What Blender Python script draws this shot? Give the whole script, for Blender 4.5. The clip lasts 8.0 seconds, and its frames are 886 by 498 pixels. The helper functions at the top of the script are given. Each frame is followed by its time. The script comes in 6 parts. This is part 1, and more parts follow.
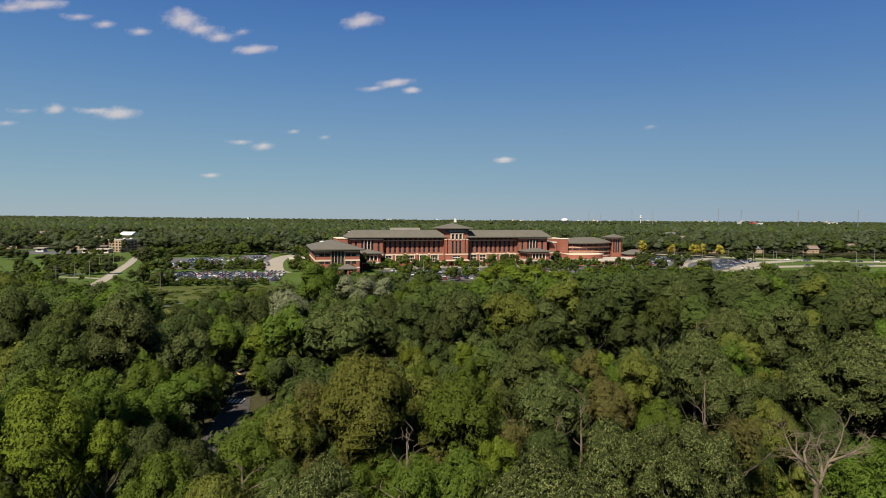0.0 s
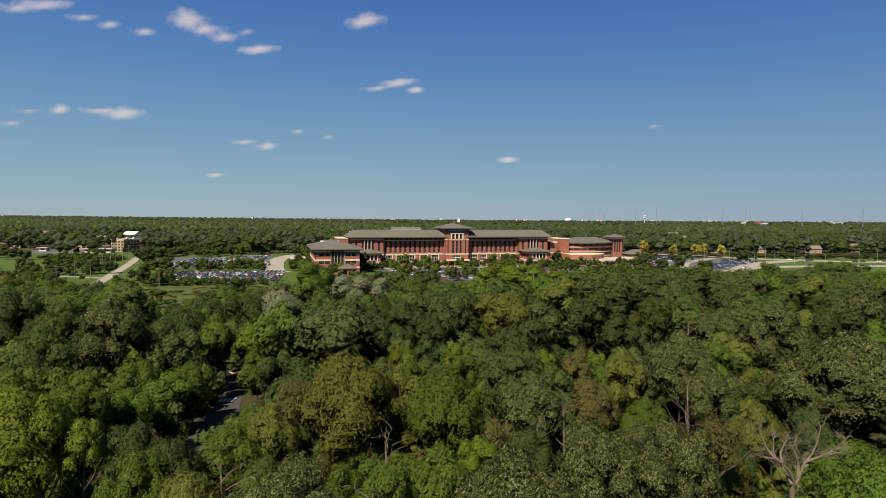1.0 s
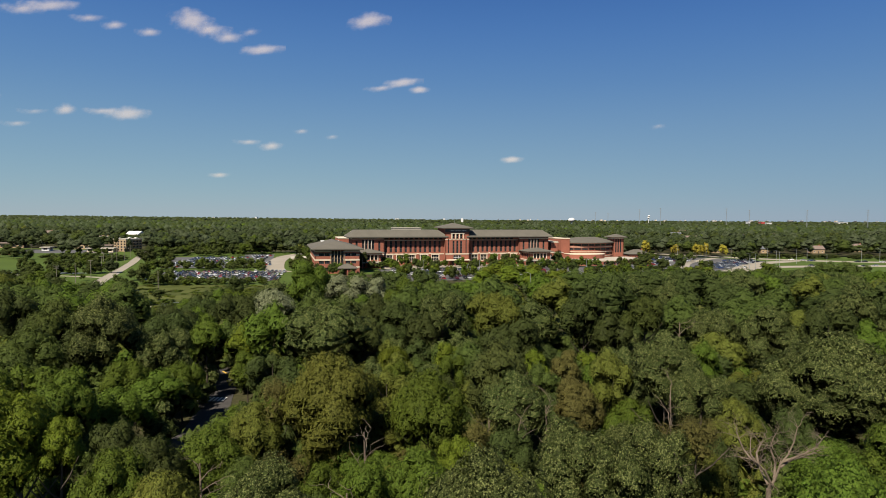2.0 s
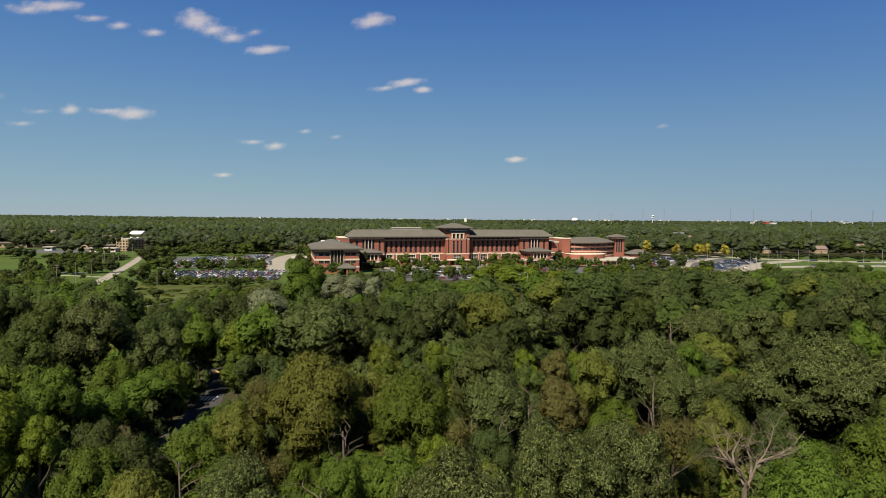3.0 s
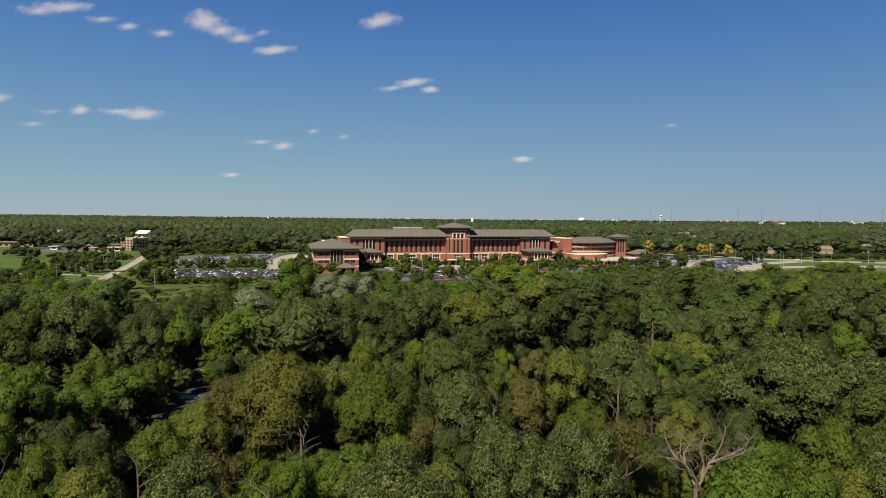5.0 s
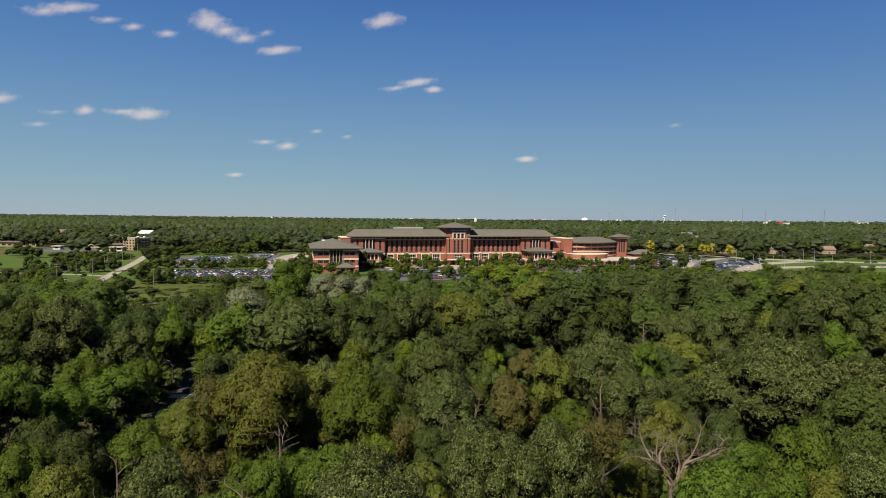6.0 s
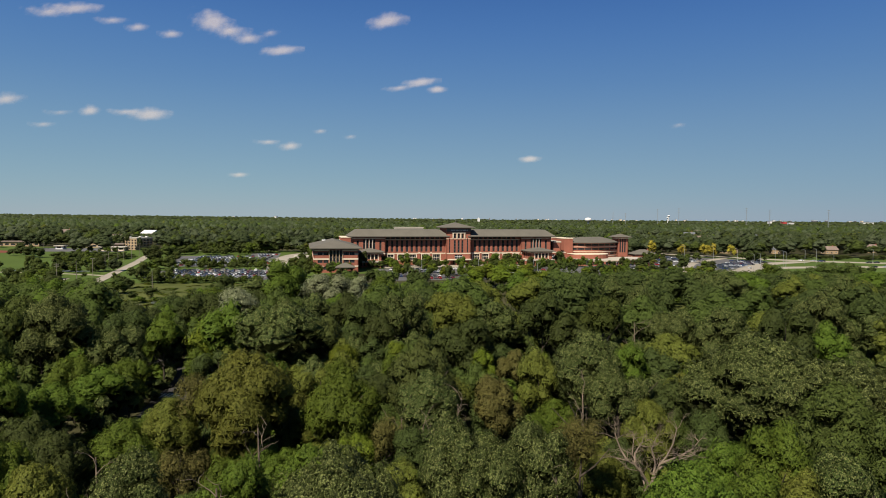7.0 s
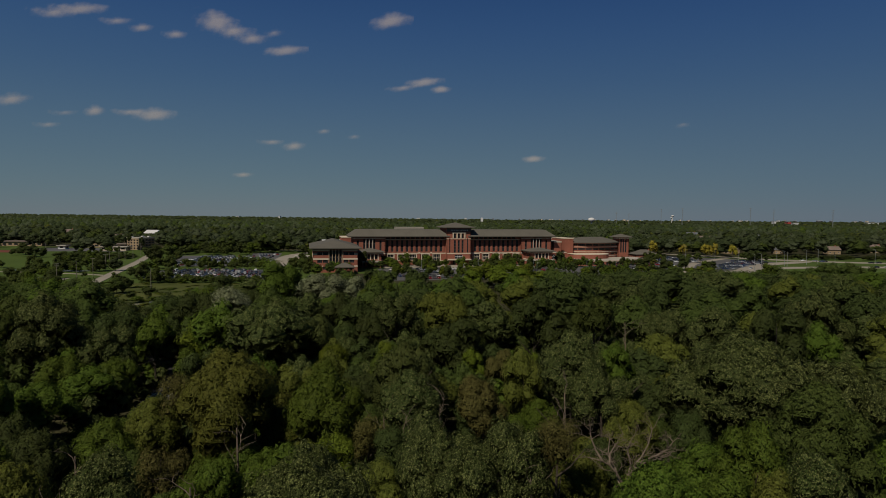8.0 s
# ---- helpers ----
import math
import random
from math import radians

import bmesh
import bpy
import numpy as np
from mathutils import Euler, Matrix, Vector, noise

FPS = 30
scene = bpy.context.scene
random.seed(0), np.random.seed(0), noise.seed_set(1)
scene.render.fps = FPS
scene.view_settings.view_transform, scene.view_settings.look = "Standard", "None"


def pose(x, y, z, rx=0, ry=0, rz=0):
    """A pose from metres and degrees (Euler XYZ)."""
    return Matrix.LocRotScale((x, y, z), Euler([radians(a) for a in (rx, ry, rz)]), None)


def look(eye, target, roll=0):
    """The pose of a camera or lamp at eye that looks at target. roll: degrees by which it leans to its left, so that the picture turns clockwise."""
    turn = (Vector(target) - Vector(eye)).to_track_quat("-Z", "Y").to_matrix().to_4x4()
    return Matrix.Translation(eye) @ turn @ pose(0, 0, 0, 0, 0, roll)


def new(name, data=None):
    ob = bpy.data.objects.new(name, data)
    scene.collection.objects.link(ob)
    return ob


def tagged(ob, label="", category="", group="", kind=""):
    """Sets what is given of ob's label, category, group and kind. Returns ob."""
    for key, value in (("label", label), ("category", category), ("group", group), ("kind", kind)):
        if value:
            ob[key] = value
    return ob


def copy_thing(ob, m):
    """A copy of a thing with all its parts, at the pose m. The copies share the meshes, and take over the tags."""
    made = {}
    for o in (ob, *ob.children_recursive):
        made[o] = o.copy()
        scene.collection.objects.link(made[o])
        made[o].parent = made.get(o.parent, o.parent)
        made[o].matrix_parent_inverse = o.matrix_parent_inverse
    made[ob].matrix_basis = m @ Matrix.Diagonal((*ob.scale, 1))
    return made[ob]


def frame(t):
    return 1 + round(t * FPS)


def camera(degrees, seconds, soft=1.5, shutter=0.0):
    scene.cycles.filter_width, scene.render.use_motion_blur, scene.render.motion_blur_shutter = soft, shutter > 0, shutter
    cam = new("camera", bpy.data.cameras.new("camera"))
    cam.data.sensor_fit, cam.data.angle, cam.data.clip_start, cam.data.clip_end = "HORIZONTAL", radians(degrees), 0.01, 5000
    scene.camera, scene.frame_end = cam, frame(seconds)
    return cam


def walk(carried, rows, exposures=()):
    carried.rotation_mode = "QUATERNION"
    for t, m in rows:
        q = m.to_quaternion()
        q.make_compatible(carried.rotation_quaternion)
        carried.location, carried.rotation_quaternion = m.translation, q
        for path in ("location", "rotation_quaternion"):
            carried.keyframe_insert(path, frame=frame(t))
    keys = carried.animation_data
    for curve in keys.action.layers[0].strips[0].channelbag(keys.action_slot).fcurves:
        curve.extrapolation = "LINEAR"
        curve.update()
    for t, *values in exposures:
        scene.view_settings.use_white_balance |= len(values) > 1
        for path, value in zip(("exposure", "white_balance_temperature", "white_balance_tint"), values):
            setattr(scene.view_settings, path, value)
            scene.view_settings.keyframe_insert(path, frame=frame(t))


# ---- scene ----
cam = camera(70.0, 8.0, soft=0.5)
# seconds, x, y, z, pitch, roll, yaw
ROWS = [
    (0, 0.0, 0.0, 38.6, -2.94, -0.3, 0.0),
    (0.5, 1.428, -0.074, 38.608, -2.95, -0.307, 0.185),
    (1, 2.858, -0.139, 38.615, -2.959, -0.314, 0.369),
    (1.5, 4.29, -0.195, 38.623, -2.968, -0.321, 0.552),
    (3, 8.604, -0.311, 38.645, -2.99, -0.341, 1.097),
    (3.5, 10.047, -0.333, 38.653, -2.997, -0.348, 1.278),
    (4, 11.492, -0.345, 38.66, -3.002, -0.355, 1.458),
    (4.5, 12.941, -0.349, 38.668, -3.008, -0.362, 1.637),
    (6, 17.301, -0.307, 38.69, -3.021, -0.383, 2.169),
    (6.5, 18.759, -0.276, 38.697, -3.024, -0.389, 2.346),
    (7, 20.22, -0.236, 38.705, -3.026, -0.396, 2.521),
    (7.5, 21.684, -0.188, 38.712, -3.028, -0.403, 2.696),
    (8, 23.15, -0.13, 38.72, -3.03, -0.41, 2.87),
]
FADE = [(0.0, 1.0), (6.85, 1.0), (7.0, 0.94), (7.5, 0.33), (8.0, -0.38)]
walk(cam, [(t, pose(x, y, z, 90 + pitch, roll, yaw)) for t, x, y, z, pitch, roll, yaw in ROWS], FADE)

# ---- sky and sun ----
SUN_EL, SUN_X, SUN_Y = 50.0, -0.5, -0.866
world = bpy.data.worlds.new("world")
scene.world = world
world.use_nodes = True
wn, wl = world.node_tree.nodes, world.node_tree.links
sky = wn.new("ShaderNodeTexSky")
sky.sky_type, sky.sun_disc = "NISHITA", False
sky.sun_elevation, sky.sun_rotation = radians(SUN_EL), -math.atan2(SUN_X, SUN_Y)
sky.altitude, sky.air_density, sky.dust_density, sky.ozone_density = 200, 1.0, 0.0, 5.0
wn["Background"].inputs["Strength"].default_value = 0.05
thin, haze, glow = wn.new("ShaderNodeMix"), wn.new("ShaderNodeMix"), wn.new("ShaderNodeMix")
for node, kind in ((thin, "MULTIPLY"), (haze, "ADD"), (glow, "MULTIPLY")):
    node.data_type, node.blend_type = "RGBA", kind
    node.inputs["Factor"].default_value = 1.0
thin.inputs["B"].default_value, glow.inputs["B"].default_value = (0.24, 0.24, 0.09, 1), (6, 6, 6, 1)
# the haze is thick and pale over the land and thins out to deep blue towards the zenith
aim, split, depth = wn.new("ShaderNodeTexCoord"), wn.new("ShaderNodeSeparateXYZ"), wn.new("ShaderNodeValToRGB")
depth.color_ramp.interpolation = "B_SPLINE"
for at, rgb in ((0.0, (0.190, 0.352, 0.705)), (0.09, (0.213, 0.371, 0.72)), (0.20, (0.101, 0.271, 0.714)), (0.34, (0.025, 0.149, 0.66)), (1.0, (0.006, 0.032, 0.12))):
    stop = depth.color_ramp.elements[0] if at == 0.0 else (depth.color_ramp.elements[-1] if at == 1.0 else depth.color_ramp.elements.new(at))
    stop.color = (*rgb, 1)
wl.new(aim.outputs["Generated"], split.inputs[0]), wl.new(split.outputs["Z"], depth.inputs["Fac"])
wl.new(depth.outputs["Color"], glow.inputs["A"]), wl.new(glow.outputs["Result"], haze.inputs["B"])
wl.new(sky.outputs[0], thin.inputs["A"])
wl.new(thin.outputs["Result"], haze.inputs["A"])
wl.new(haze.outputs["Result"], wn["Background"].inputs["Color"])
sun = new("sun", bpy.data.lights.new("sun", "SUN"))
sun.data.energy, sun.data.angle, sun.data.color = 4.5, radians(0.5), (1.0, 0.92, 0.78)
ch = math.cos(radians(SUN_EL))
sun.matrix_world = look((SUN_X * ch * 900, SUN_Y * ch * 900, math.sin(radians(SUN_EL)) * 900), (0, 0, 0))

# ---- materials ----
def material(name, color, rough=0.8, spec=0.3, scale=1.0, vary=0.25, fine=8.0, bump=0.0, metal=0.0, tint=None, island=0.0, obj=0.0):
    """A surface with broad stains, fine grain and a little relief. scale: stains per metre."""
    m = bpy.data.materials.new(name)
    m.use_nodes = True
    n, l = m.node_tree.nodes, m.node_tree.links
    bs = n["Principled BSDF"]
    bs.inputs["Roughness"].default_value, bs.inputs["Metallic"].default_value = rough, metal
    bs.inputs["Specular IOR Level"].default_value = spec
    tc = n.new("ShaderNodeTexCoord")
    broad, grain = n.new("ShaderNodeTexNoise"), n.new("ShaderNodeTexNoise")
    broad.inputs["Scale"].default_value, broad.inputs["Detail"].default_value = scale, 4
    grain.inputs["Scale"].default_value, grain.inputs["Detail"].default_value = scale * fine, 3
    l.new(tc.outputs["Object"], broad.inputs["Vector"]), l.new(tc.outputs["Object"], grain.inputs["Vector"])
    add = n.new("ShaderNodeMath")
    add.operation = "MULTIPLY_ADD"
    add.inputs[1].default_value = 0.5
    half = n.new("ShaderNodeMath")
    half.operation = "MULTIPLY"
    half.inputs[1].default_value = 0.5
    l.new(grain.outputs["Fac"], half.inputs[0]), l.new(broad.outputs["Fac"], add.inputs[0]), l.new(half.outputs[0], add.inputs[2])
    ramp = n.new("ShaderNodeMapRange")
    ramp.inputs["From Min"].default_value, ramp.inputs["From Max"].default_value = 0.32, 0.68
    l.new(add.outputs[0], ramp.inputs["Value"])
    mix = n.new("ShaderNodeMix")
    mix.data_type = "RGBA"
    other = tint or color
    mix.inputs["A"].default_value = (*[c * (1 - vary) for c in color], 1)
    mix.inputs["B"].default_value = (*[min(1, c * (1 + vary)) for c in other], 1)
    l.new(ramp.outputs[0], mix.inputs["Factor"])
    col = mix.outputs["Result"]
    if island or obj:
        src = n.new("ShaderNodeNewGeometry").outputs["Random Per Island"] if island else n.new("ShaderNodeObjectInfo").outputs["Random"]
        hsv, mr = n.new("ShaderNodeHueSaturation"), n.new("ShaderNodeMapRange")
        k = island or obj
        mr.inputs["To Min"].default_value, mr.inputs["To Max"].default_value = 1 - k, 1 + k
        l.new(src, mr.inputs["Value"]), l.new(mr.outputs[0], hsv.inputs["Value"]), l.new(col, hsv.inputs["Color"])
        col = hsv.outputs["Color"]
    l.new(col, bs.inputs["Base Color"])
    if bump:
        b = n.new("ShaderNodeBump")
        b.inputs["Strength"].default_value, b.inputs["Distance"].default_value = bump, 0.3 / (scale * fine)
        l.new(grain.outputs["Fac"], b.inputs["Height"]), l.new(b.outputs[0], bs.inputs["Normal"])
    return m


def leaves(name, color, pale=None, through_light=0.33, hue=0.012, value=0.20, share=0.3):
    """Foliage: single leaves are cells a hand or two across, each with its own tilt and value; trees vary too. pale:
    colour of leaves that show their underside, painted as glints too.
    """
    m = bpy.data.materials.new(name)
    m.use_nodes = True
    n, l = m.node_tree.nodes, m.node_tree.links
    bs, out = n["Principled BSDF"], n["Material Output"]
    bs.inputs["Roughness"].default_value, bs.inputs["Specular IOR Level"].default_value = 0.65, 0.08
    geo, info = n.new("ShaderNodeNewGeometry"), n.new("ShaderNodeObjectInfo").outputs["Random"]
    cell = n.new("ShaderNodeTexVoronoi")
    cell.inputs["Scale"].default_value = 7.5
    l.new(geo.outputs["Position"], cell.inputs["Vector"])
    pick = n.new("ShaderNodeSeparateColor")
    l.new(cell.outputs["Color"], pick.inputs[0])
    bough = n.new("ShaderNodeTexNoise")
    bough.inputs["Scale"].default_value, bough.inputs["Detail"].default_value = 0.9, 1.0
    l.new(geo.outputs["Position"], bough.inputs["Vector"])
    hsv = n.new("ShaderNodeHueSaturation")
    v1, v2, v3, h1, h2 = [n.new("ShaderNodeMapRange") for _ in range(5)]
    for node, src, lo, hi in ((v1, bough.outputs[0], 1 - 1.8 * value, 1 + 1.8 * value), (v2, info, 0.84, 1.16), (v3, pick.outputs[0], 0.60, 1.40), (h1, info, 0.5 - hue, 0.5 + hue), (h2, pick.outputs[1], -0.012, 0.012)):
        node.inputs["To Min"].default_value, node.inputs["To Max"].default_value = lo, hi
        l.new(src, node.inputs["Value"])
    mul, mul2, addh = n.new("ShaderNodeMath"), n.new("ShaderNodeMath"), n.new("ShaderNodeMath")
    mul.operation, mul2.operation, addh.operation = "MULTIPLY", "MULTIPLY", "ADD"
    l.new(v1.outputs[0], mul.inputs[0]), l.new(v2.outputs[0], mul.inputs[1])
    l.new(mul.outputs[0], mul2.inputs[0]), l.new(v3.outputs[0], mul2.inputs[1])
    l.new(h1.outputs[0], addh.inputs[0]), l.new(h2.outputs[0], addh.inputs[1])
    l.new(mul2.outputs[0], hsv.inputs["Value"]), l.new(addh.outputs[0], hsv.inputs["Hue"])
    hsv.inputs["Color"].default_value = (*color, 1)
    col = hsv.outputs["Color"]
    if pale:
        # pale undersides gather in patches, which also paint the highlights of the crown
        gate, mix, patch = n.new("ShaderNodeMapRange"), n.new("ShaderNodeMix"), n.new("ShaderNodeMath")
        patch.operation = "MULTIPLY_ADD"
        patch.inputs[1].default_value = 0.7
        lower = n.new("ShaderNodeMath")
        lower.operation = "SUBTRACT"
        lower.inputs[1].default_value = 0.35
        l.new(pick.outputs[2], lower.inputs[0]), l.new(bough.outputs[0], patch.inputs[0]), l.new(lower.outputs[0], patch.inputs[2])
        gate.inputs["From Min"].default_value, gate.inputs["From Max"].default_value = 1 - share, 1 - share * 0.4
        mix.data_type = "RGBA"
        mix.inputs["B"].default_value = (*pale, 1)
        l.new(patch.outputs[0], gate.inputs["Value"]), l.new(gate.outputs[0], mix.inputs["Factor"]), l.new(col, mix.inputs["A"])
        col = mix.outputs["Result"]
    l.new(col, bs.inputs["Base Color"])
    # each leaf is tilted its own way
    centre, tilt, unit = n.new("ShaderNodeVectorMath"), n.new("ShaderNodeVectorMath"), n.new("ShaderNodeVectorMath")
    centre.operation, tilt.operation, unit.operation = "SUBTRACT", "MULTIPLY_ADD", "NORMALIZE"
    centre.inputs[1].default_value, tilt.inputs[1].default_value = (0.5, 0.5, 0.5), (0.5, 0.5, 0.5)
    l.new(cell.outputs["Color"], centre.inputs[0]), l.new(centre.outputs[0], tilt.inputs[0])
    l.new(geo.outputs["Normal"], tilt.inputs[2]), l.new(tilt.outputs[0], unit.inputs[0]), l.new(unit.outputs[0], bs.inputs["Normal"])
    tr, sh = n.new("ShaderNodeBsdfTranslucent"), n.new("ShaderNodeMixShader")
    sh.inputs["Fac"].default_value = through_light
    l.new(col, tr.inputs["Color"])
    l.new(bs.outputs[0], sh.inputs[1]), l.new(tr.outputs[0], sh.inputs[2])
    # rounded leaves with gaps between them
    leaf, gap, cover = n.new("ShaderNodeMath"), n.new("ShaderNodeBsdfTransparent"), n.new("ShaderNodeMixShader")
    leaf.operation = "LESS_THAN"
    leaf.inputs[1].default_value = 0.62
    l.new(cell.outputs["Distance"], leaf.inputs[0]), l.new(leaf.outputs[0], cover.inputs["Fac"])
    l.new(gap.outputs[0], cover.inputs[1]), l.new(sh.outputs[0], cover.inputs[2]), l.new(cover.outputs[0], out.inputs["Surface"])
    return m


LEAF = {
    "green": leaves("leaf_green", (0.061, 0.081, 0.0177)),
    "dark": leaves("leaf_dark", (0.048, 0.062, 0.0166)),
    "bright": leaves("leaf_bright", (0.072, 0.103, 0.0135)),
    "lime": leaves("leaf_lime", (0.102, 0.131, 0.0134)),
    "olive": leaves("leaf_olive", (0.099, 0.108, 0.0195)),
    "russet": leaves("leaf_russet", (0.091, 0.081, 0.0235)),
    "silver": leaves("leaf_silver", (0.044, 0.059, 0.0148), (0.157, 0.170, 0.0574), share=0.36),
    "grey": leaves("leaf_grey", (0.140, 0.155, 0.0780), (0.270, 0.290, 0.1750)),
    # green dulled in imitation of distance haze; two nearer trees share it
    "dusty": leaves("leaf_haze_dull", (0.066, 0.080, 0.0210)),
    # haze painted in: bluer leaf colour, and extra translucency lifts the far shade
    "cool": leaves("leaf_haze_blue", (0.055, 0.072, 0.0284), through_light=0.38, value=0.08),
    "cool_pale": leaves("leaf_haze_pale", (0.085, 0.103, 0.0519), through_light=0.38, value=0.08),
    "gold": leaves("leaf_gold", (0.307, 0.254, 0.0370)),
}
BARK = material("bark", (0.062, 0.049, 0.037), 0.9, 0.2, 0.8, 0.4, 9, 0.5)
DEADWOOD = material("dead_wood", (0.125, 0.096, 0.070), 0.85, 0.2, 0.9, 0.35, 9, 0.5)
TIMBER = material("weathered_timber", (0.17, 0.15, 0.125), 0.9, 0.2, 1.2, 0.3, 9)
BRICK = material("red_brick", (0.253, 0.092, 0.061), 0.9, 0.2, 0.12, 0.16, 14, 0.0)
BRICK_TAN = material("tan_brick", (0.29, 0.21, 0.13), 0.9, 0.2, 0.2, 0.14, 12)
STONE = material("cast_stone", (0.54, 0.45, 0.34), 0.85, 0.25, 0.3, 0.12, 12)
ROOF = material("roof_shingle", (0.098, 0.088, 0.071), 0.85, 0.25, 0.15, 0.14, 18)
ROOF_BROWN = material("roof_brown", (0.16, 0.12, 0.10), 0.85, 0.25, 0.4, 0.2, 10)
ROOF_GREY = material("roof_grey", (0.105, 0.11, 0.12), 0.85, 0.25, 0.4, 0.2, 10)
MEMBRANE = material("roof_membrane", (0.34, 0.305, 0.25), 0.8, 0.3, 0.08, 0.15, 14)
WHITE = material("white_paint", (0.52, 0.51, 0.50), 0.6, 0.4, 0.4, 0.08, 10)
BRONZE = material("dark_metal", (0.045, 0.040, 0.037), 0.5, 0.5, 0.5, 0.2, 10)
STEEL = material("galvanised_steel", (0.32, 0.33, 0.33), 0.5, 0.5, 1.0, 0.2, 8, 0, 0.6)
CONCRETE = material("pale_concrete", (0.25, 0.22, 0.175), 0.9, 0.2, 0.05, 0.14, 18)
ASPHALT = material("asphalt", (0.046, 0.042, 0.040), 0.9, 0.25, 0.06, 0.30, 16, 0.1)
LOT = material("parking_asphalt", (0.080, 0.077, 0.076), 0.9, 0.25, 0.05, 0.22, 18)
PAINT = material("road_paint", (0.72, 0.72, 0.70), 0.7, 0.3, 1.5, 0.12, 8)
CURB_YELLOW = material("yellow_kerb_paint", (0.42, 0.27, 0.05), 0.8, 0.3, 1.5, 0.2, 8)
GROUND = material("forest_floor", (0.030, 0.034, 0.012), 0.95, 0.1, 0.02, 0.45, 30, 0.2, 0, (0.040, 0.036, 0.017))
LAWN = material("mown_grass", (0.055, 0.082, 0.0155), 0.95, 0.1, 0.02, 0.22, 40, 0.2)
MEADOW = material("rough_meadow", (0.046, 0.064, 0.014), 0.95, 0.1, 0.05, 0.42, 24, 0.4, 0, (0.064, 0.069, 0.018))
CLAY = material("red_clay", (0.13, 0.042, 0.030), 0.95, 0.1, 0.1, 0.2, 12)
TYRE = material("tyre_rubber", (0.02, 0.02, 0.021), 0.9, 0.2, 3, 0.2, 6)
WATER = material("pond_water", (0.07, 0.078, 0.06), 0.4, 0.5, 0.1, 0.3, 10)
SIGN_RED = material("red_panel", (0.34, 0.045, 0.038), 0.6, 0.3, 0.2, 0.1, 10)


def glass(name, color, see=0.35):
    m = bpy.data.materials.new(name)
    m.use_nodes = True
    b = m.node_tree.nodes["Principled BSDF"]
    b.inputs["Base Color"].default_value = (*color, 1)
    b.inputs["Roughness"].default_value, b.inputs["IOR"].default_value = 0.05, 1.5
    b.inputs["Transmission Weight"].default_value = see
    return m


GLASS = glass("window_glass", (0.035, 0.042, 0.050))
CAR_GLASS = glass("car_glass", (0.02, 0.024, 0.028), 0.2)
PAINTS = [material("car_paint", c, 0.25, 0.5, 2.0, 0.04, 5, 0, 0.15) for c in (
    (0.62, 0.62, 0.62), (0.75, 0.75, 0.74), (0.30, 0.31, 0.32), (0.10, 0.105, 0.11), (0.02, 0.02, 0.022),
    (0.03, 0.05, 0.12), (0.26, 0.02, 0.02), (0.32, 0.29, 0.24), (0.10, 0.02, 0.03), (0.06, 0.10, 0.16))]


# ---- building blocks ----
def empty(name, m):
    ob = new(name)
    ob.empty_display_size = 0.5
    ob.matrix_world = m
    return ob


def mesh_of(bm, name):
    me = bpy.data.meshes.new(name)
    bm.normal_update()
    bm.to_mesh(me)
    bm.free()
    return me


def part(name, bm, mat, parent=None, label="", me=None):
    me = me or mesh_of(bm, name)
    if not me.materials:
        me.materials.append(mat)
    ob = new(name, me)
    if parent:
        ob.parent = parent
    if label:
        ob["label"] = label
    return ob


def quads(name, verts, n=4, mats=None, index=None, soft=None):
    """A mesh of loose polygons of n corners each from one array of corners."""
    me = bpy.data.meshes.new(name)
    v = np.asarray(verts, dtype=np.float32).reshape(-1, 3)
    k = len(v) // n
    me.vertices.add(len(v)), me.loops.add(len(v)), me.polygons.add(k)
    me.vertices.foreach_set("co", v.ravel())
    me.loops.foreach_set("vertex_index", np.arange(len(v), dtype=np.int32))
    me.polygons.foreach_set("loop_start", np.arange(k, dtype=np.int32) * n)
    me.polygons.foreach_set("loop_total", np.full(k, n, dtype=np.int32))
    for m in mats or ():
        me.materials.append(m)
    if index is not None:
        me.polygons.foreach_set("material_index", np.asarray(index, dtype=np.int32))
    if soft is not None:
        me.attributes.new("custom_normal", "FLOAT_VECTOR", "POINT").data.foreach_set("vector", np.asarray(soft, dtype=np.float32).ravel())
    me.update()
    return me


def box(bm, a, b, m=None):
    """A box between two corners."""
    vs = [bm.verts.new((x, y, z)) for x in (a[0], b[0]) for y in (a[1], b[1]) for z in (a[2], b[2])]
    for f in ((0, 1, 3, 2), (4, 6, 7, 5), (0, 4, 5, 1), (2, 3, 7, 6), (0, 2, 6, 4), (1, 5, 7, 3)):
        bm.faces.new([vs[i] for i in f])
    if m:
        bmesh.ops.transform(bm, matrix=m, verts=vs)
    return bm


def prism(bm, outline, z0, z1):
    lo, hi = [bm.verts.new((x, y, z0)) for x, y in outline], [bm.verts.new((x, y, z1)) for x, y in outline]
    bm.faces.new(hi), bm.faces.new(lo[::-1])
    for i in range(len(lo)):
        j = (i + 1) % len(lo)
        bm.faces.new((lo[i], lo[j], hi[j], hi[i]))
    return bm


def tube(bm, path, radii, seg=7):
    """A tapered round bar along a path."""
    rings = []
    for i, p in enumerate(path):
        d = (Vector(path[min(i + 1, len(path) - 1)]) - Vector(path[max(i - 1, 0)])).normalized()
        q = d.to_track_quat("Z", "Y").to_matrix()
        rings.append([bm.verts.new(Vector(p) + q @ Vector((math.cos(a) * radii[i], math.sin(a) * radii[i], 0))) for a in [2 * math.pi * s / seg for s in range(seg)]])
    for a, b in zip(rings, rings[1:]):
        for s in range(seg):
            bm.faces.new((a[s], a[(s + 1) % seg], b[(s + 1) % seg], b[s]))
    bm.faces.new(rings[0][::-1]), bm.faces.new(rings[-1])
    return bm


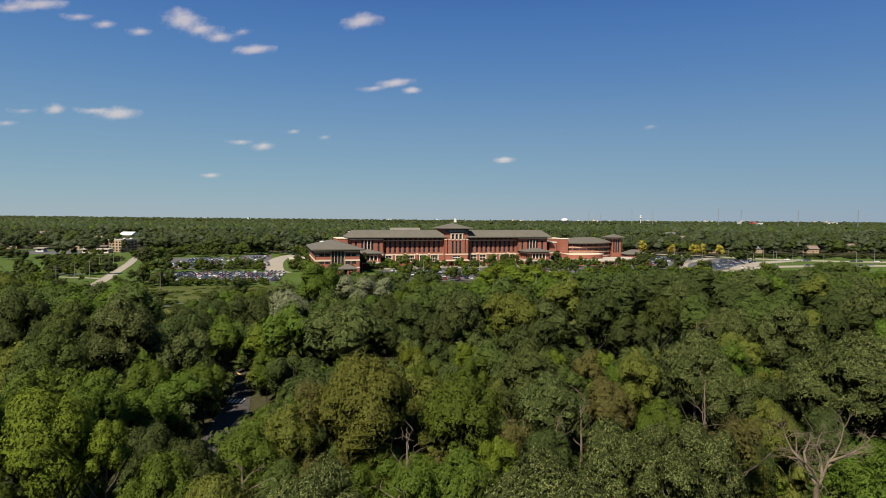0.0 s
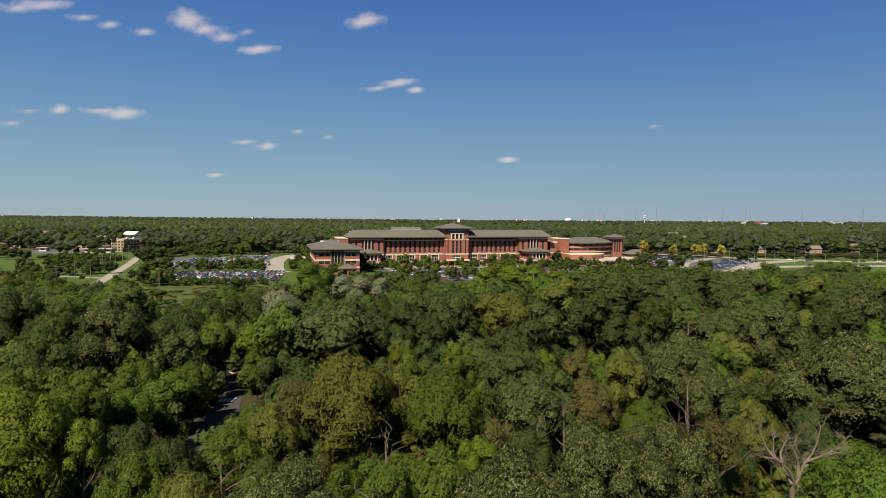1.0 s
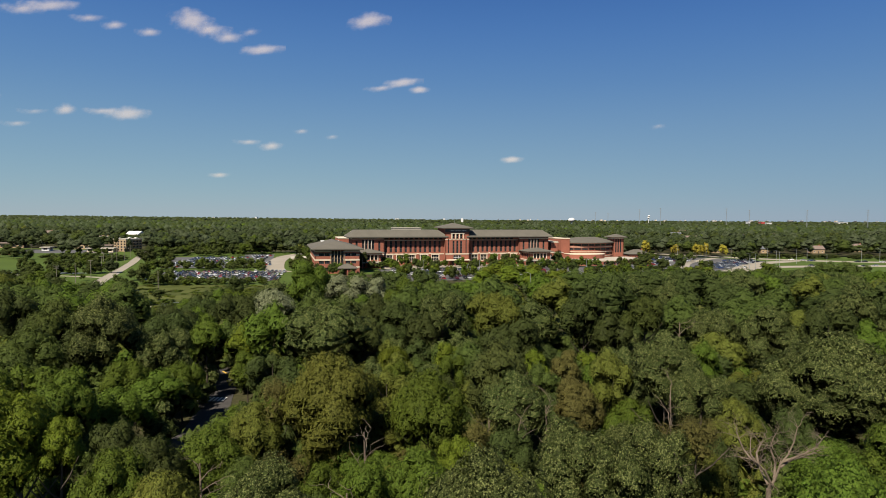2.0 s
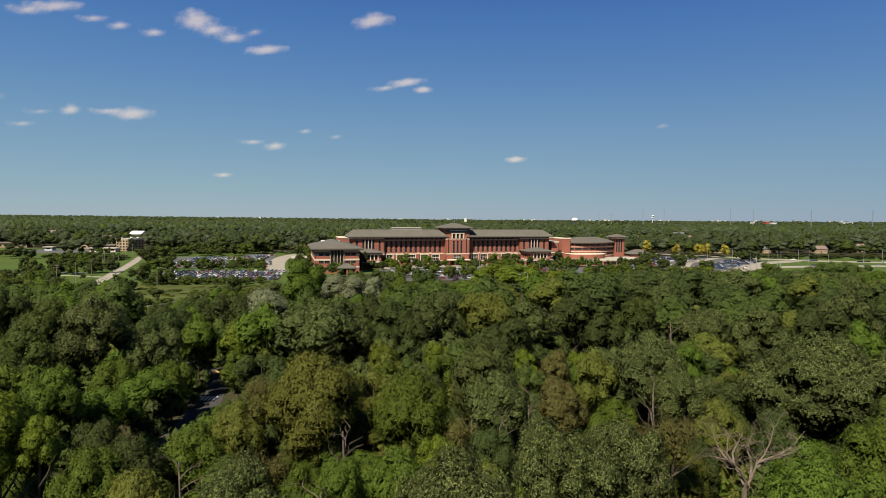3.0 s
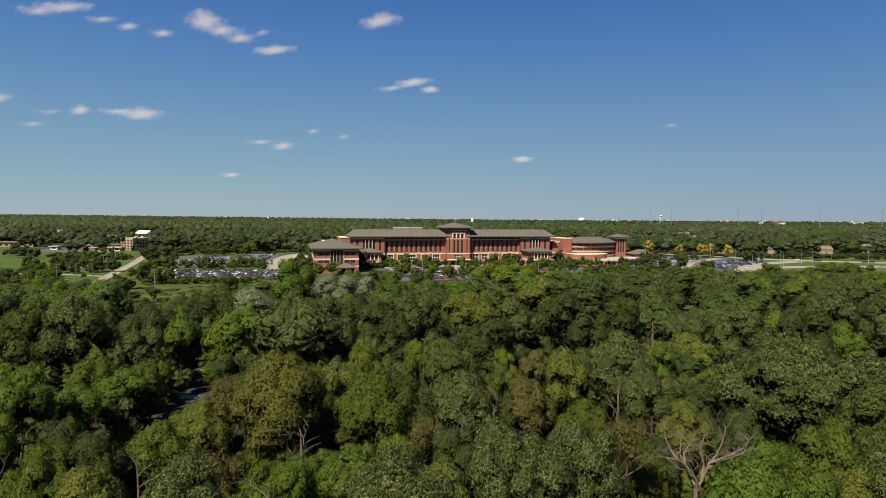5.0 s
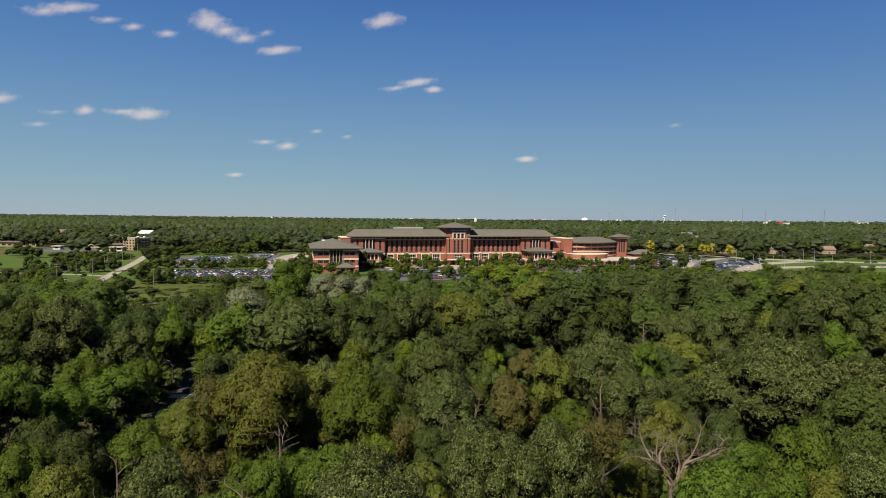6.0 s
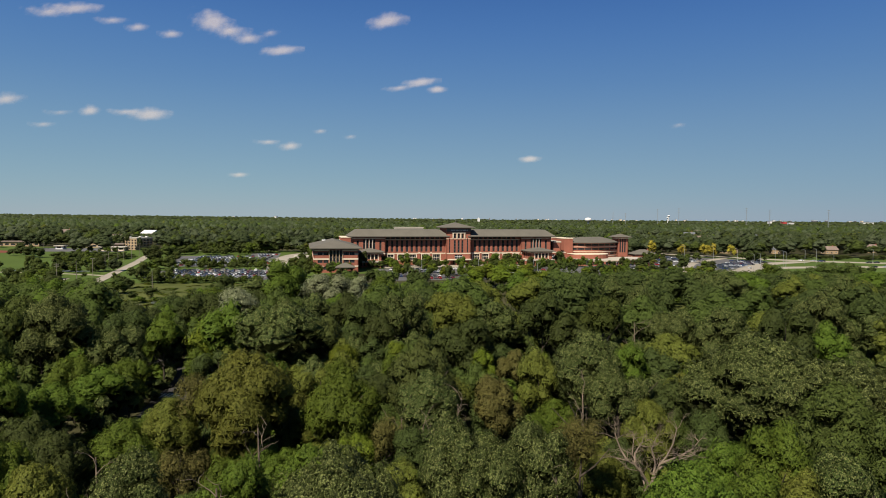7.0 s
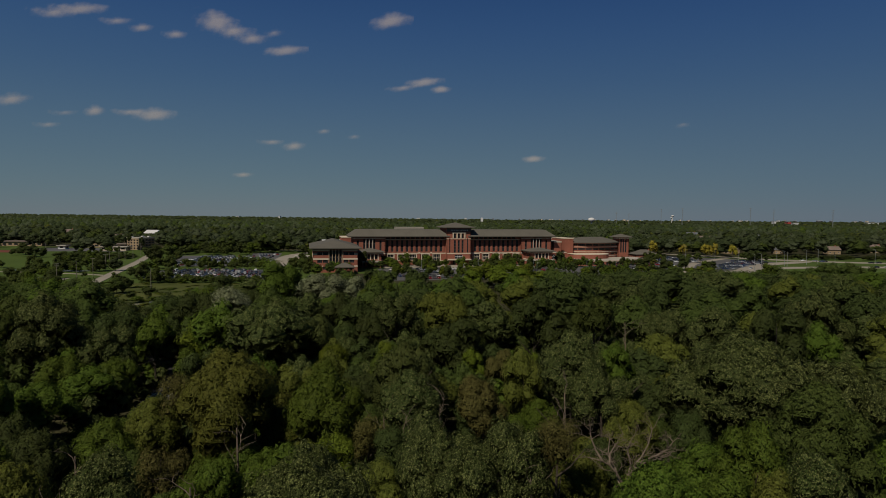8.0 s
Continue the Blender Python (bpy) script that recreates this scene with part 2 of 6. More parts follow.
def hip_roof(bm, u0, u1, v0, v1, z, rise, fascia=0.6):
    """A hipped roof with a fascia; its ridge follows the longer side."""
    w, d = u1 - u0, v1 - v0
    run = min(w, d) / 2
    lo = [bm.verts.new((x, y, z)) for x, y in ((u0, v0), (u1, v0), (u1, v1), (u0, v1))]
    hi = [bm.verts.new((x, y, z + fascia)) for x, y in ((u0, v0), (u1, v0), (u1, v1), (u0, v1))]
    if w >= d:
        a, b = bm.verts.new((u0 + run, v0 + run, z + fascia + rise)), bm.verts.new((u1 - run + 0.01, v0 + run, z + fascia + rise))
        tops = ((hi[0], hi[1], b, a), (hi[2], hi[3], a, b), (hi[1], hi[2], b), (hi[3], hi[0], a))
    else:
        a, b = bm.verts.new((u0 + run, v0 + run, z + fascia + rise)), bm.verts.new((u0 + run, v1 - run + 0.01, z + fascia + rise))
        tops = ((hi[1], hi[2], b, a), (hi[3], hi[0], a, b), (hi[0], hi[1], a), (hi[2], hi[3], b))
    for f in tops:
        bm.faces.new(f)
    bm.faces.new(lo[::-1])
    for i in range(4):
        j = (i + 1) % 4
        bm.faces.new((lo[i], lo[j], hi[j], hi[i]))
    return bm


def flat_hip(bm, u0, u1, v0, v1, z, rise, run, fascia=0.7):
    """A steep hipped roof cut off level at its top."""
    rings = [[bm.verts.new((x, y, h)) for x, y in ((u0 + k, v0 + k), (u1 - k, v0 + k), (u1 - k, v1 - k), (u0 + k, v1 - k))] for k, h in ((0, z), (0, z + fascia), (run, z + fascia + rise))]
    for a, b in zip(rings, rings[1:]):
        for i in range(4):
            j = (i + 1) % 4
            bm.faces.new((a[i], a[j], b[j], b[i]))
    bm.faces.new(rings[0][::-1]), bm.faces.new(rings[-1])
    return bm


def plane_at(u, v, turn=0.0):
    """A wall's own frame inside its building: x along the wall, y into it, z up."""
    return pose(u, v, 0, 0, 0, turn)


def holed_wall(bm, length, z0, z1, holes, thick=0.6):
    """A wall along x from 0 to length, outer face on y = 0, pierced by holes (x0, x1, z0, z1)."""
    xs = sorted({0.0, length, *[h[0] for h in holes], *[h[1] for h in holes]})
    zs = sorted({z0, z1, *[h[2] for h in holes], *[h[3] for h in holes]})
    grid = {}
    made = {}

    def vert(x, y, z):
        key = (round(x, 4), y, round(z, 4))
        if key not in made:
            made[key] = bm.verts.new((x, y, z))
        return made[key]

    for i in range(len(xs) - 1):
        for k in range(len(zs) - 1):
            cx, cz = (xs[i] + xs[i + 1]) / 2, (zs[k] + zs[k + 1]) / 2
            grid[i, k] = not any(h[0] < cx < h[1] and h[2] < cz < h[3] for h in holes)
    for (i, k), solid in grid.items():
        if not solid:
            continue
        a, b, c, d = xs[i], xs[i + 1], zs[k], zs[k + 1]
        bm.faces.new((vert(a, 0, c), vert(b, 0, c), vert(b, 0, d), vert(a, 0, d)))
        bm.faces.new((vert(a, thick, d), vert(b, thick, d), vert(b, thick, c), vert(a, thick, c)))
        for di, dk, p, q in ((-1, 0, (a, c), (a, d)), (1, 0, (b, d), (b, c)), (0, -1, (b, c), (a, c)), (0, 1, (a, d), (b, d))):
            if not grid.get((i + di, k + dk), False):
                bm.faces.new((vert(p[0], 0, p[1]), vert(p[0], thick, p[1]), vert(q[0], thick, q[1]), vert(q[0], 0, q[1])))
    return bm


def window(thing, m, x0, x1, z0, z1, cols, rows, frame_mat, bar=0.14, label="", set_in=0.25):
    """A window in an opening: frame with glazing bars, and one pane for each row of lights."""
    bm = bmesh.new()
    y1 = set_in + 0.14
    cw, rh = (x1 - x0) / cols, (z1 - z0) / rows
    lights = []
    for i in range(cols):
        for k in range(rows):
            a, b = bar if i == 0 else bar / 2, bar if i == cols - 1 else bar / 2
            c, d = bar if k == 0 else bar * 1.1, bar if k == rows - 1 else bar * 1.1
            lights.append((i * cw + a, (i + 1) * cw - b, z0 + k * rh + c, z0 + (k + 1) * rh - d))
    holed_wall(bm, x1 - x0, z0, z1, lights, 0.14)
    bm.transform(pose(x0, set_in, 0))
    bm.transform(m)
    w = part("window", bm, frame_mat, thing, label)
    for k in range(rows):
        za, zb = z0 + (z1 - z0) * k / rows, z0 + (z1 - z0) * (k + 1) / rows
        g = bmesh.new()
        box(g, (x0 + 0.02, y1 - 0.08, za + 0.02), (x1 - 0.02, y1 - 0.05, zb - 0.02), m)
        part("pane", g, GLASS, w)
    return w


def facade(thing, m, length, z0, z1, wins, mat, bands=(), wall_name="wall", thick=0.6):
    """A pierced wall, its windows (x0, x1, z0, z1, cols, rows, frame material) and its stone bands (z0, z1)."""
    bm = holed_wall(bmesh.new(), length, z0, z1, [w[:4] for w in wins], thick)
    bm.transform(m)
    part(wall_name, bm, mat, thing)
    for w in wins:
        window(thing, m, *w)
    for a, b in bands:
        spans, x = [], 0.0
        for h in sorted([w for w in wins if w[2] < b and w[3] > a], key=lambda w: w[0]):
            spans.append((x, h[0]))
            x = h[1]
        spans.append((x, length))
        for s, e in spans:
            if e - s > 0.05:
                g = bmesh.new()
                box(g, (s, -0.14, a), (e, 0.05, b), m)
                part("stone_band", g, STONE, thing)

# ---- ground, roads, water ----
def sheet(name, outline, z, mat, label, category, kind="structure", thick=0.0):
    bm = bmesh.new()
    if thick:
        prism(bm, outline, z - thick, z)
    else:
        bm.faces.new([bm.verts.new((x, y, z)) for x, y in outline])
    ob = part(name, bm, mat)
    return tagged(ob, label, category, "", kind)


def ribbon(name, path, width, z, mat, label, category, kerb=0.0):
    """A road of even width along a bent line."""
    fine = []
    pts = [Vector((*p, 0)) for p in path]
    for i in range(len(pts) - 1):
        p0, p1, p2, p3 = pts[max(i - 1, 0)], pts[i], pts[i + 1], pts[min(i + 2, len(pts) - 1)]
        for s in range(8):
            t = s / 8
            fine.append(0.5 * (2 * p1 + (p2 - p0) * t + (2 * p0 - 5 * p1 + 4 * p2 - p3) * t * t + (3 * p1 - p0 - 3 * p2 + p3) * t ** 3))
    fine.append(pts[-1])
    bm = bmesh.new()

    def strip(off0, off1, za, zb):
        rows = []
        for i, p in enumerate(fine):
            d = (fine[min(i + 1, len(fine) - 1)] - fine[max(i - 1, 0)]).normalized()
            side = Vector((d.y, -d.x, 0))
            rows.append([bm.verts.new(p + side * o + Vector((0, 0, h))) for o, h in ((off0, za), (off0, zb), (off1, zb), (off1, za))])
        for a, b in zip(rows, rows[1:]):
            for i in range(3):
                bm.faces.new((a[i], b[i], b[i + 1], a[i + 1]))

    strip(-width / 2, width / 2, z - 0.3, z)
    road = tagged(part(name, bm, mat), label, category, "", "structure")
    if kerb:
        bm = bmesh.new()
        strip(-width / 2 - 0.3, -width / 2, z - 0.3, z + kerb), strip(width / 2, width / 2 + 0.3, z - 0.3, z + kerb)
        part("kerb", bm, CONCRETE, road)
    return road


bm = bmesh.new()
bmesh.ops.create_grid(bm, x_segments=40, y_segments=40, size=6000)
bmesh.ops.translate(bm, verts=bm.verts, vec=(0, 1500, 0))
tagged(part("ground", bm, GROUND), "flat green and brown land reaching the horizon", "ground", "", "structure")

LOCAL = pose(9.8, 502, 0, 0, 0, 15)


def world_xy(u, v):
    p = LOCAL @ Vector((u, v, 0))
    return p.x, p.y


def rect(u0, u1, v0, v1):
    return [world_xy(u, v) for u, v in ((u0, v0), (u1, v0), (u1, v1), (u0, v1))]


sheet("grass_west", [(-300, 230), (-60, 240), (-60, 350), (-90, 520), (-140, 670), (-330, 670)], 0.02, LAWN, "rough grass between lots and trees", "lawn")
sheet("lawn_hospital", rect(-150, 210, -70, 30), 0.03, LAWN, "mown lawn round the brick hospital", "lawn")
sheet("parking_lot_front", rect(-68, 130, -118, -32), 0.08, LOT, "grey asphalt parking lot in front of the hospital", "parking lot")
sheet("forecourt", rect(-62, 78, -30, -1), 0.07, CONCRETE, "pale concrete forecourt along the hospital front", "pavement")
sheet("parking_lot_west", [(-172, 356), (-98, 368), (-116, 434), (-190, 420)], 0.08, LOT, "crowded asphalt parking lot beside the meadow", "parking lot")
sheet("parking_lot_far", [(-204, 452), (-158, 458), (-202, 575), (-246, 570)], 0.08, LOT, "asphalt parking lot between rows of trees", "parking lot")
sheet("parking_lot_middle", [(-150, 470), (-130, 474), (-168, 620), (-196, 616)], 0.08, LOT, "small asphalt parking lot beside a lawn", "parking lot")
sheet("parking_lot_east", [(112, 436), (190, 446), (286, 565), (255, 612), (205, 640)], 0.115, LOT, "asphalt parking lot with scattered trees", "parking lot")
sheet("meadow", [(-92, 175), (-52, 175), (-74, 250), (-92, 348), (-172, 340), (-165, 270)], 0.04, MEADOW, "olive and straw-coloured rough meadow by the pond", "meadow")
sheet("lawn_field", [(-640, 330), (-205, 345), (-276, 540), (-340, 700), (-760, 700)], 0.04, LAWN, "broad bright green playing field", "field")
sheet("lawn_small", [(-174, 512), (-158, 516), (-172, 566), (-188, 562)], 0.12, LAWN, "small green lawn among the parked cars", "lawn")
sheet("lawn_verge", [(150, 440), (560, 425), (620, 640), (240, 640)], 0.02, LAWN, "grass verge along the highway", "verge")
sheet("lawn_east", [(40, 225), (420, 300), (620, 424), (150, 439), (90, 380)], 0.016, MEADOW, "rough grass between the wood and the highway", "verge")
bm = bmesh.new()
bm.faces.new([bm.verts.new((-114 + 5.5 * math.cos(a) * (1 + 0.25 * math.sin(3 * a)), 270 + 8 * math.sin(a) * (1 + 0.2 * math.cos(2 * a)), 0.07)) for a in [i * math.pi / 14 for i in range(28)]])
tagged(part("pond", bm, WATER), "small still pond in a rough meadow", "pond", "", "structure")
bm = bmesh.new()
bm.faces.new([bm.verts.new((-262 + 30 * math.cos(a) * (1 + 0.12 * math.sin(3 * a)), 408 + 7 * math.sin(a), 0.07)) for a in [i * math.pi / 14 for i in range(28)]])
tagged(part("pond", bm, WATER), "long narrow pond at the edge of the field", "pond", "", "structure")
ribbon("road_west", [(-160, 270), (-187, 337), (-220, 425), (-246, 494), (-272, 558), (-329, 706), (-377, 846), (-430, 1000)], 6.0, 0.10, CONCRETE, "pale concrete road with grass verges", "road", 0.12)
ribbon("path_west", [(-330, 400), (-250, 392), (-205, 380), (-198, 362)], 4, 0.07, CONCRETE, "pale concrete path across the field", "path")
ribbon("road_drive", [(-108, 425), (-117, 440), (-131, 490), (-142, 540), (-148, 592), (-140, 650)], 13, 0.11, CONCRETE, "broad pale concrete drive beside the hospital", "road", 0.12)
ribbon("road_lot_edge", [(-300, 662), (-226, 660), (-150, 664)], 7, 0.12, CONCRETE, "pale concrete drive behind the parking lots", "road")
ribbon("highway_far", [(200, 700), (267, 626), (300, 596), (345, 572), (420, 556), (640, 535), (900, 520)], 15, 0.12, CONCRETE, "pale concrete highway carriageway", "road", 0.1)
ribbon("highway_near", [(205, 452), (222, 470), (248, 492), (285, 506), (364, 517), (520, 512), (900, 490)], 15, 0.12, CONCRETE, "pale concrete highway carriageway beside a grass verge", "road", 0.1)
ribbon("highway_ramp", [(222, 471), (242, 505), (270, 540), (312, 570)], 15, 0.16, CONCRETE, "curved pale concrete highway ramp", "road")
ribbon("drive_east", [(170, 430), (175, 458), (200, 525), (222, 560), (260, 610)], 8, 0.13, CONCRETE, "pale concrete drive past the parking lot", "road")
lane = ribbon("road_woods", [(-56, 60), (-46, 84), (-41, 97), (-39, 111), (-43.5, 131), (-49, 150), (-60, 160), (-78, 166), (-100, 170)], 6.4, 0.08, ASPHALT, "dark asphalt lane through the trees", "road", 0.0)
for i in range(7):
    bm = bmesh.new()
    box(bm, (-46.9 + i * 0.84, 128.3, 0.083), (-46.4 + i * 0.84, 131.3, 0.09))
    part("crossing_stripe", bm, PAINT, lane, "white painted crossing bar")
bm = bmesh.new()
box(bm, (-0.2, 0, 0), (0.2, 8, 0.22), pose(-45.4, 147, 0, 0, 0, 38))
part("kerb", bm, CURB_YELLOW, lane, "yellow painted kerb")
sheet("verge_woods", [(-38, 96), (-33, 97), (-31, 108), (-35, 109)], 0.05, LAWN, "patch of sunlit grass beside the lane", "verge")


# ---- hospital ----
def band(thing, u0, u1, v0, v1, z0, z1, mat=STONE, name="stone_band", label=""):
    bm = bmesh.new()
    box(bm, (u0, v0, z0), (u1, v1, z1))
    return part(name, bm, mat, thing, label)


hospital = tagged(empty("hospital_building", LOCAL), "long red brick hospital with hipped taupe roofs and a central tower", "hospital")
EAVE, SILL = 22.0, 9.4
for side in (-1, 1):
    # recessed window wall between tower and end bay
    n, first, step, far_end = (12, 13.5, 3.87, 58.0) if side < 0 else (10, 14.4, 3.9, 52.3)
    near = 9.0
    length = far_end - near
    m = plane_at(-far_end, 0) if side < 0 else plane_at(near, 0)
    cols = []
    for i in range(n):
        c = first + step * i
        c = (far_end - c) if side < 0 else (c - near)
        cols.append((c - 0.85, c + 0.85, SILL + 0.9, 19.2, 2, 3, BRONZE))
    bays = []
    for c, w, tall in (((17, 5.4, 1), (26, 5.4, 1), (36, 5.2, 0), (45, 5.2, 0), (53.5, 4.6, 0)) if side < 0 else ((15.5, 5.0, 0), (23, 5.0, 0), (32, 4.8, 1), (40.5, 4.8, 1), (48.5, 4.6, 0))):
        c = (far_end - c) if side < 0 else (c - near)
        bays.append((c - w / 2, c + w / 2, 1.0 if tall else 3.6, 8.2, 4, 3 if tall else 2, STONE, 0.13))
    clere = [(1.0 + 3.9 * i, 3.9 + 3.9 * i, 20.35, 21.5, 3, 1, BRONZE, 0.1) for i in range(int((length - 2) / 3.9))]
    facade(hospital, m, length, 0, EAVE, cols + bays + clere, BRICK, ((SILL - 0.9, SILL), (19.5, 19.9), (3.0, 3.45)))
    # stone surround of each tall window and small pier caps
    for b in bays:
        bm = bmesh.new()
        for x0, x1, z0, z1 in ((b[0] - 0.7, b[0] - 0.02, b[2] - 0.3, b[3] + 0.7), (b[1] + 0.02, b[1] + 0.7, b[2] - 0.3, b[3] + 0.7), (b[0] - 0.02, b[1] + 0.02, b[3] + 0.02, b[3] + 0.7)):
            box(bm, (x0, -0.32, z0), (x1, 0.02, z1), m)
        part("window_surround", bm, STONE, hospital, "pale cast stone surround")
    for c in ((21.5, 40.5, 31) if side < 0 else (27.7, 44.5, 19)):
        bm = bmesh.new()
        box(bm, (side * c - 0.7, -0.8, 0.0), (side * c + 0.7, 0.02, SILL - 0.55))
        part("pier", bm, BRICK, hospital)
        bm = bmesh.new()
        hip_roof(bm, side * c - 0.75, side * c + 0.75, -0.86, 0.02, SILL - 0.55, 0.45, 0.5)
        part("pier_cap", bm, STONE, hospital, "pale stone pier cap")
    # brick piers between the window columns
    for i in range(n + 1):
        c = side * (first + step * (i - 0.5))
        bm = bmesh.new()
        box(bm, (c - 0.55, -0.28, SILL + 0.05), (c + 0.55, 0.01, 19.45))
        part("pilaster", bm, BRICK, hospital)
    # projecting end bay
    u0, u1 = (-82.5, -58.0) if side < 0 else (52.3, 78.0)
    mb, w = plane_at(u0, -2.2), u1 - u0
    mid = w / 2
    wins = [(mid - 9.6, mid - 8.0, 10.3, 19.2, 1, 3, BRONZE), (mid + 7.8, mid + 9.4, 10.3, 19.2, 1, 3, BRONZE)]
    wins += [(mid + o - 0.75, mid + o + 0.75, 9.9, 20.2, 1, 3, BRONZE) for o in (-3.9, -1.3, 1.3, 3.9)]
    wins += [(mid + o - 1.5, mid + o + 1.5, 4.2, 7.6, 2, 2, WHITE) for o in (-9, 9)]
    facade(hospital, mb, w, 0, EAVE, wins, BRICK, ((SILL - 0.9, SILL), (20.6, 21.2)))
    for o in (-2.6, 0, 2.6):
        bm = bmesh.new()
        tube(bm, [(u0 + mid + o, -2.75, 9.4), (u0 + mid + o, -2.75, 20.4)], [0.32, 0.28], 8)
        part("column", bm, MEMBRANE, hospital, "slender tan stone column")
    # bay returns, end wall and back wall
    for u, v0, v1 in ((u0, -2.2, 22), (u1, -2.2, 22)):
        inner = u == (u1 if side < 0 else u0)
        ln = 2.2 if inner else 24.2
        md = pose(u, v0, 0, 0, 0, 90) if u == u1 else pose(u, v0 + ln, 0, 0, 0, -90)
        ends = [] if inner else [(4 + 5 * i, 5.7 + 5 * i, 10.3, 19.2, 1, 3, BRONZE) for i in range(4)]
        facade(hospital, md, ln, 0, EAVE, ends, BRICK, () if inner else ((SILL - 0.9, SILL), (20.6, 21.2)))
    a, b = (u0, -9.0) if side < 0 else (9.0, u1)
    facade(hospital, pose(b, 22, 0, 0, 0, 180), b - a, 0, EAVE, [(3 + 4 * i, 4.8 + 4 * i, 10.3, 19.2, 1, 3, BRONZE) for i in range(int((b - a - 6) / 4))], BRICK)
    bm = bmesh.new()
    if side < 0:
        flat_hip(bm, -86.2, -7.5, -4.6, 24.6, EAVE, 4.9, 6.6)
    else:
        flat_hip(bm, 7.5, 81.0, -4.6, 24.6, EAVE, 4.9, 6.6)
    part("roof", bm, ROOF, hospital, "hipped taupe shingle roof with deep eaves")
    # dark soffit band under the eaves
    band(hospital, *((-86.0, -9.6) if side < 0 else (9.6, 81.4)), -4.4, 24.4, EAVE - 0.3, EAVE - 0.01, BRONZE, "soffit")

# central tower
T0, T1, TV = -9.8, 9.6, -4.2
tw = T1 - T0
wins = [(tw / 2 + o - 0.8, tw / 2 + o + 0.8, 9.6, 19.4, 1, 4, BRONZE) for o in (-3.1, 0, 3.1)]
wins += [(tw / 2 + o - 0.45, tw / 2 + o + 0.45, 9.6, 20.4, 1, 4, BRONZE) for o in (-7.2, 7.2)]
wins += [(tw / 2 + o - 0.85, tw / 2 + o + 0.85, 21.0, 24.6, 1, 2, BRONZE) for o in (-3.1, 0, 3.1)]
wins += [(tw / 2 - 3.2, tw / 2 + 3.2, 4.6, 8.0, 3, 2, WHITE, 0.18), (tw / 2 - 4.6, tw / 2 + 4.6, 0.4, 3.2, 5, 1, BRONZE)]
facade(hospital, plane_at(T0, TV), tw, 0, 29.0, wins, BRICK, ((SILL - 0.9, SILL), (20.2, 20.75), (3.3, 3.9)))
for o in (-4.7, -1.55, 1.55, 4.7):
    band(hospital, o - 0.42, o + 0.42, TV - 0.5, TV - 0.01, 20.75, 24.8, STONE, "column", "pale stone column of the tower loggia")
band(hospital, -5.6, 5.6, TV - 0.55, TV - 0.01, 24.8, 25.5, STONE, "lintel", "pale stone lintel")
band(hospital, T0 - 0.25, T1 + 0.25, TV - 0.25, TV - 0.01, 26.0, 28.6, BRONZE, "sign_band", "dark sign band under the tower eaves")
for i in range(14):
    w = 0.42 + 0.2 * ((i * 7) % 3)
    band(hospital, -6.4 + i * 0.98, -6.4 + i * 0.98 + w, TV - 0.32, TV - 0.26, 27.0, 27.55, WHITE, "sign_bar", "small pale bar of lettering")
for u, turn, v in ((T1, 90, TV), (T0, -90, 21)):
    facade(hospital, pose(u, v, 0, 0, 0, turn), 25.2, 0, 29.0, [(4 + 5 * i, 5.5 + 5 * i, 23.6, 27.0, 1, 1, BRONZE) for i in range(4)], BRICK, ((20.2, 20.75),))
facade(hospital, pose(T1, 21, 0, 0, 0, 180), tw, 0, 29.0, [], BRICK)
bm = bmesh.new()
hip_roof(bm, -12.6, 12.4, -7.0, 23.8, 29.0, 3.6, 0.6)
part("roof", bm, ROOF, hospital, "hipped taupe shingle roof of the tower")
bm = bmesh.new()
tube(bm, [(0, 6, 32.0), (0, 6, 35.5), (0, 6, 39.5)], [0.16, 0.12, 0.05], 6)
part("mast", bm, STEEL, hospital, "thin metal mast")
bm = bmesh.new()
box(bm, (-9.0, -9.5, 4.0), (9.0, TV - 0.2, 4.7))
part("entrance_canopy", bm, STONE, hospital, "flat pale entrance canopy")
for u in (-8.4, -3, 3, 8.4):
    band(hospital, u - 0.4, u + 0.4, -9.2, -8.4, 0, 3.99, BRICK, "canopy_post")

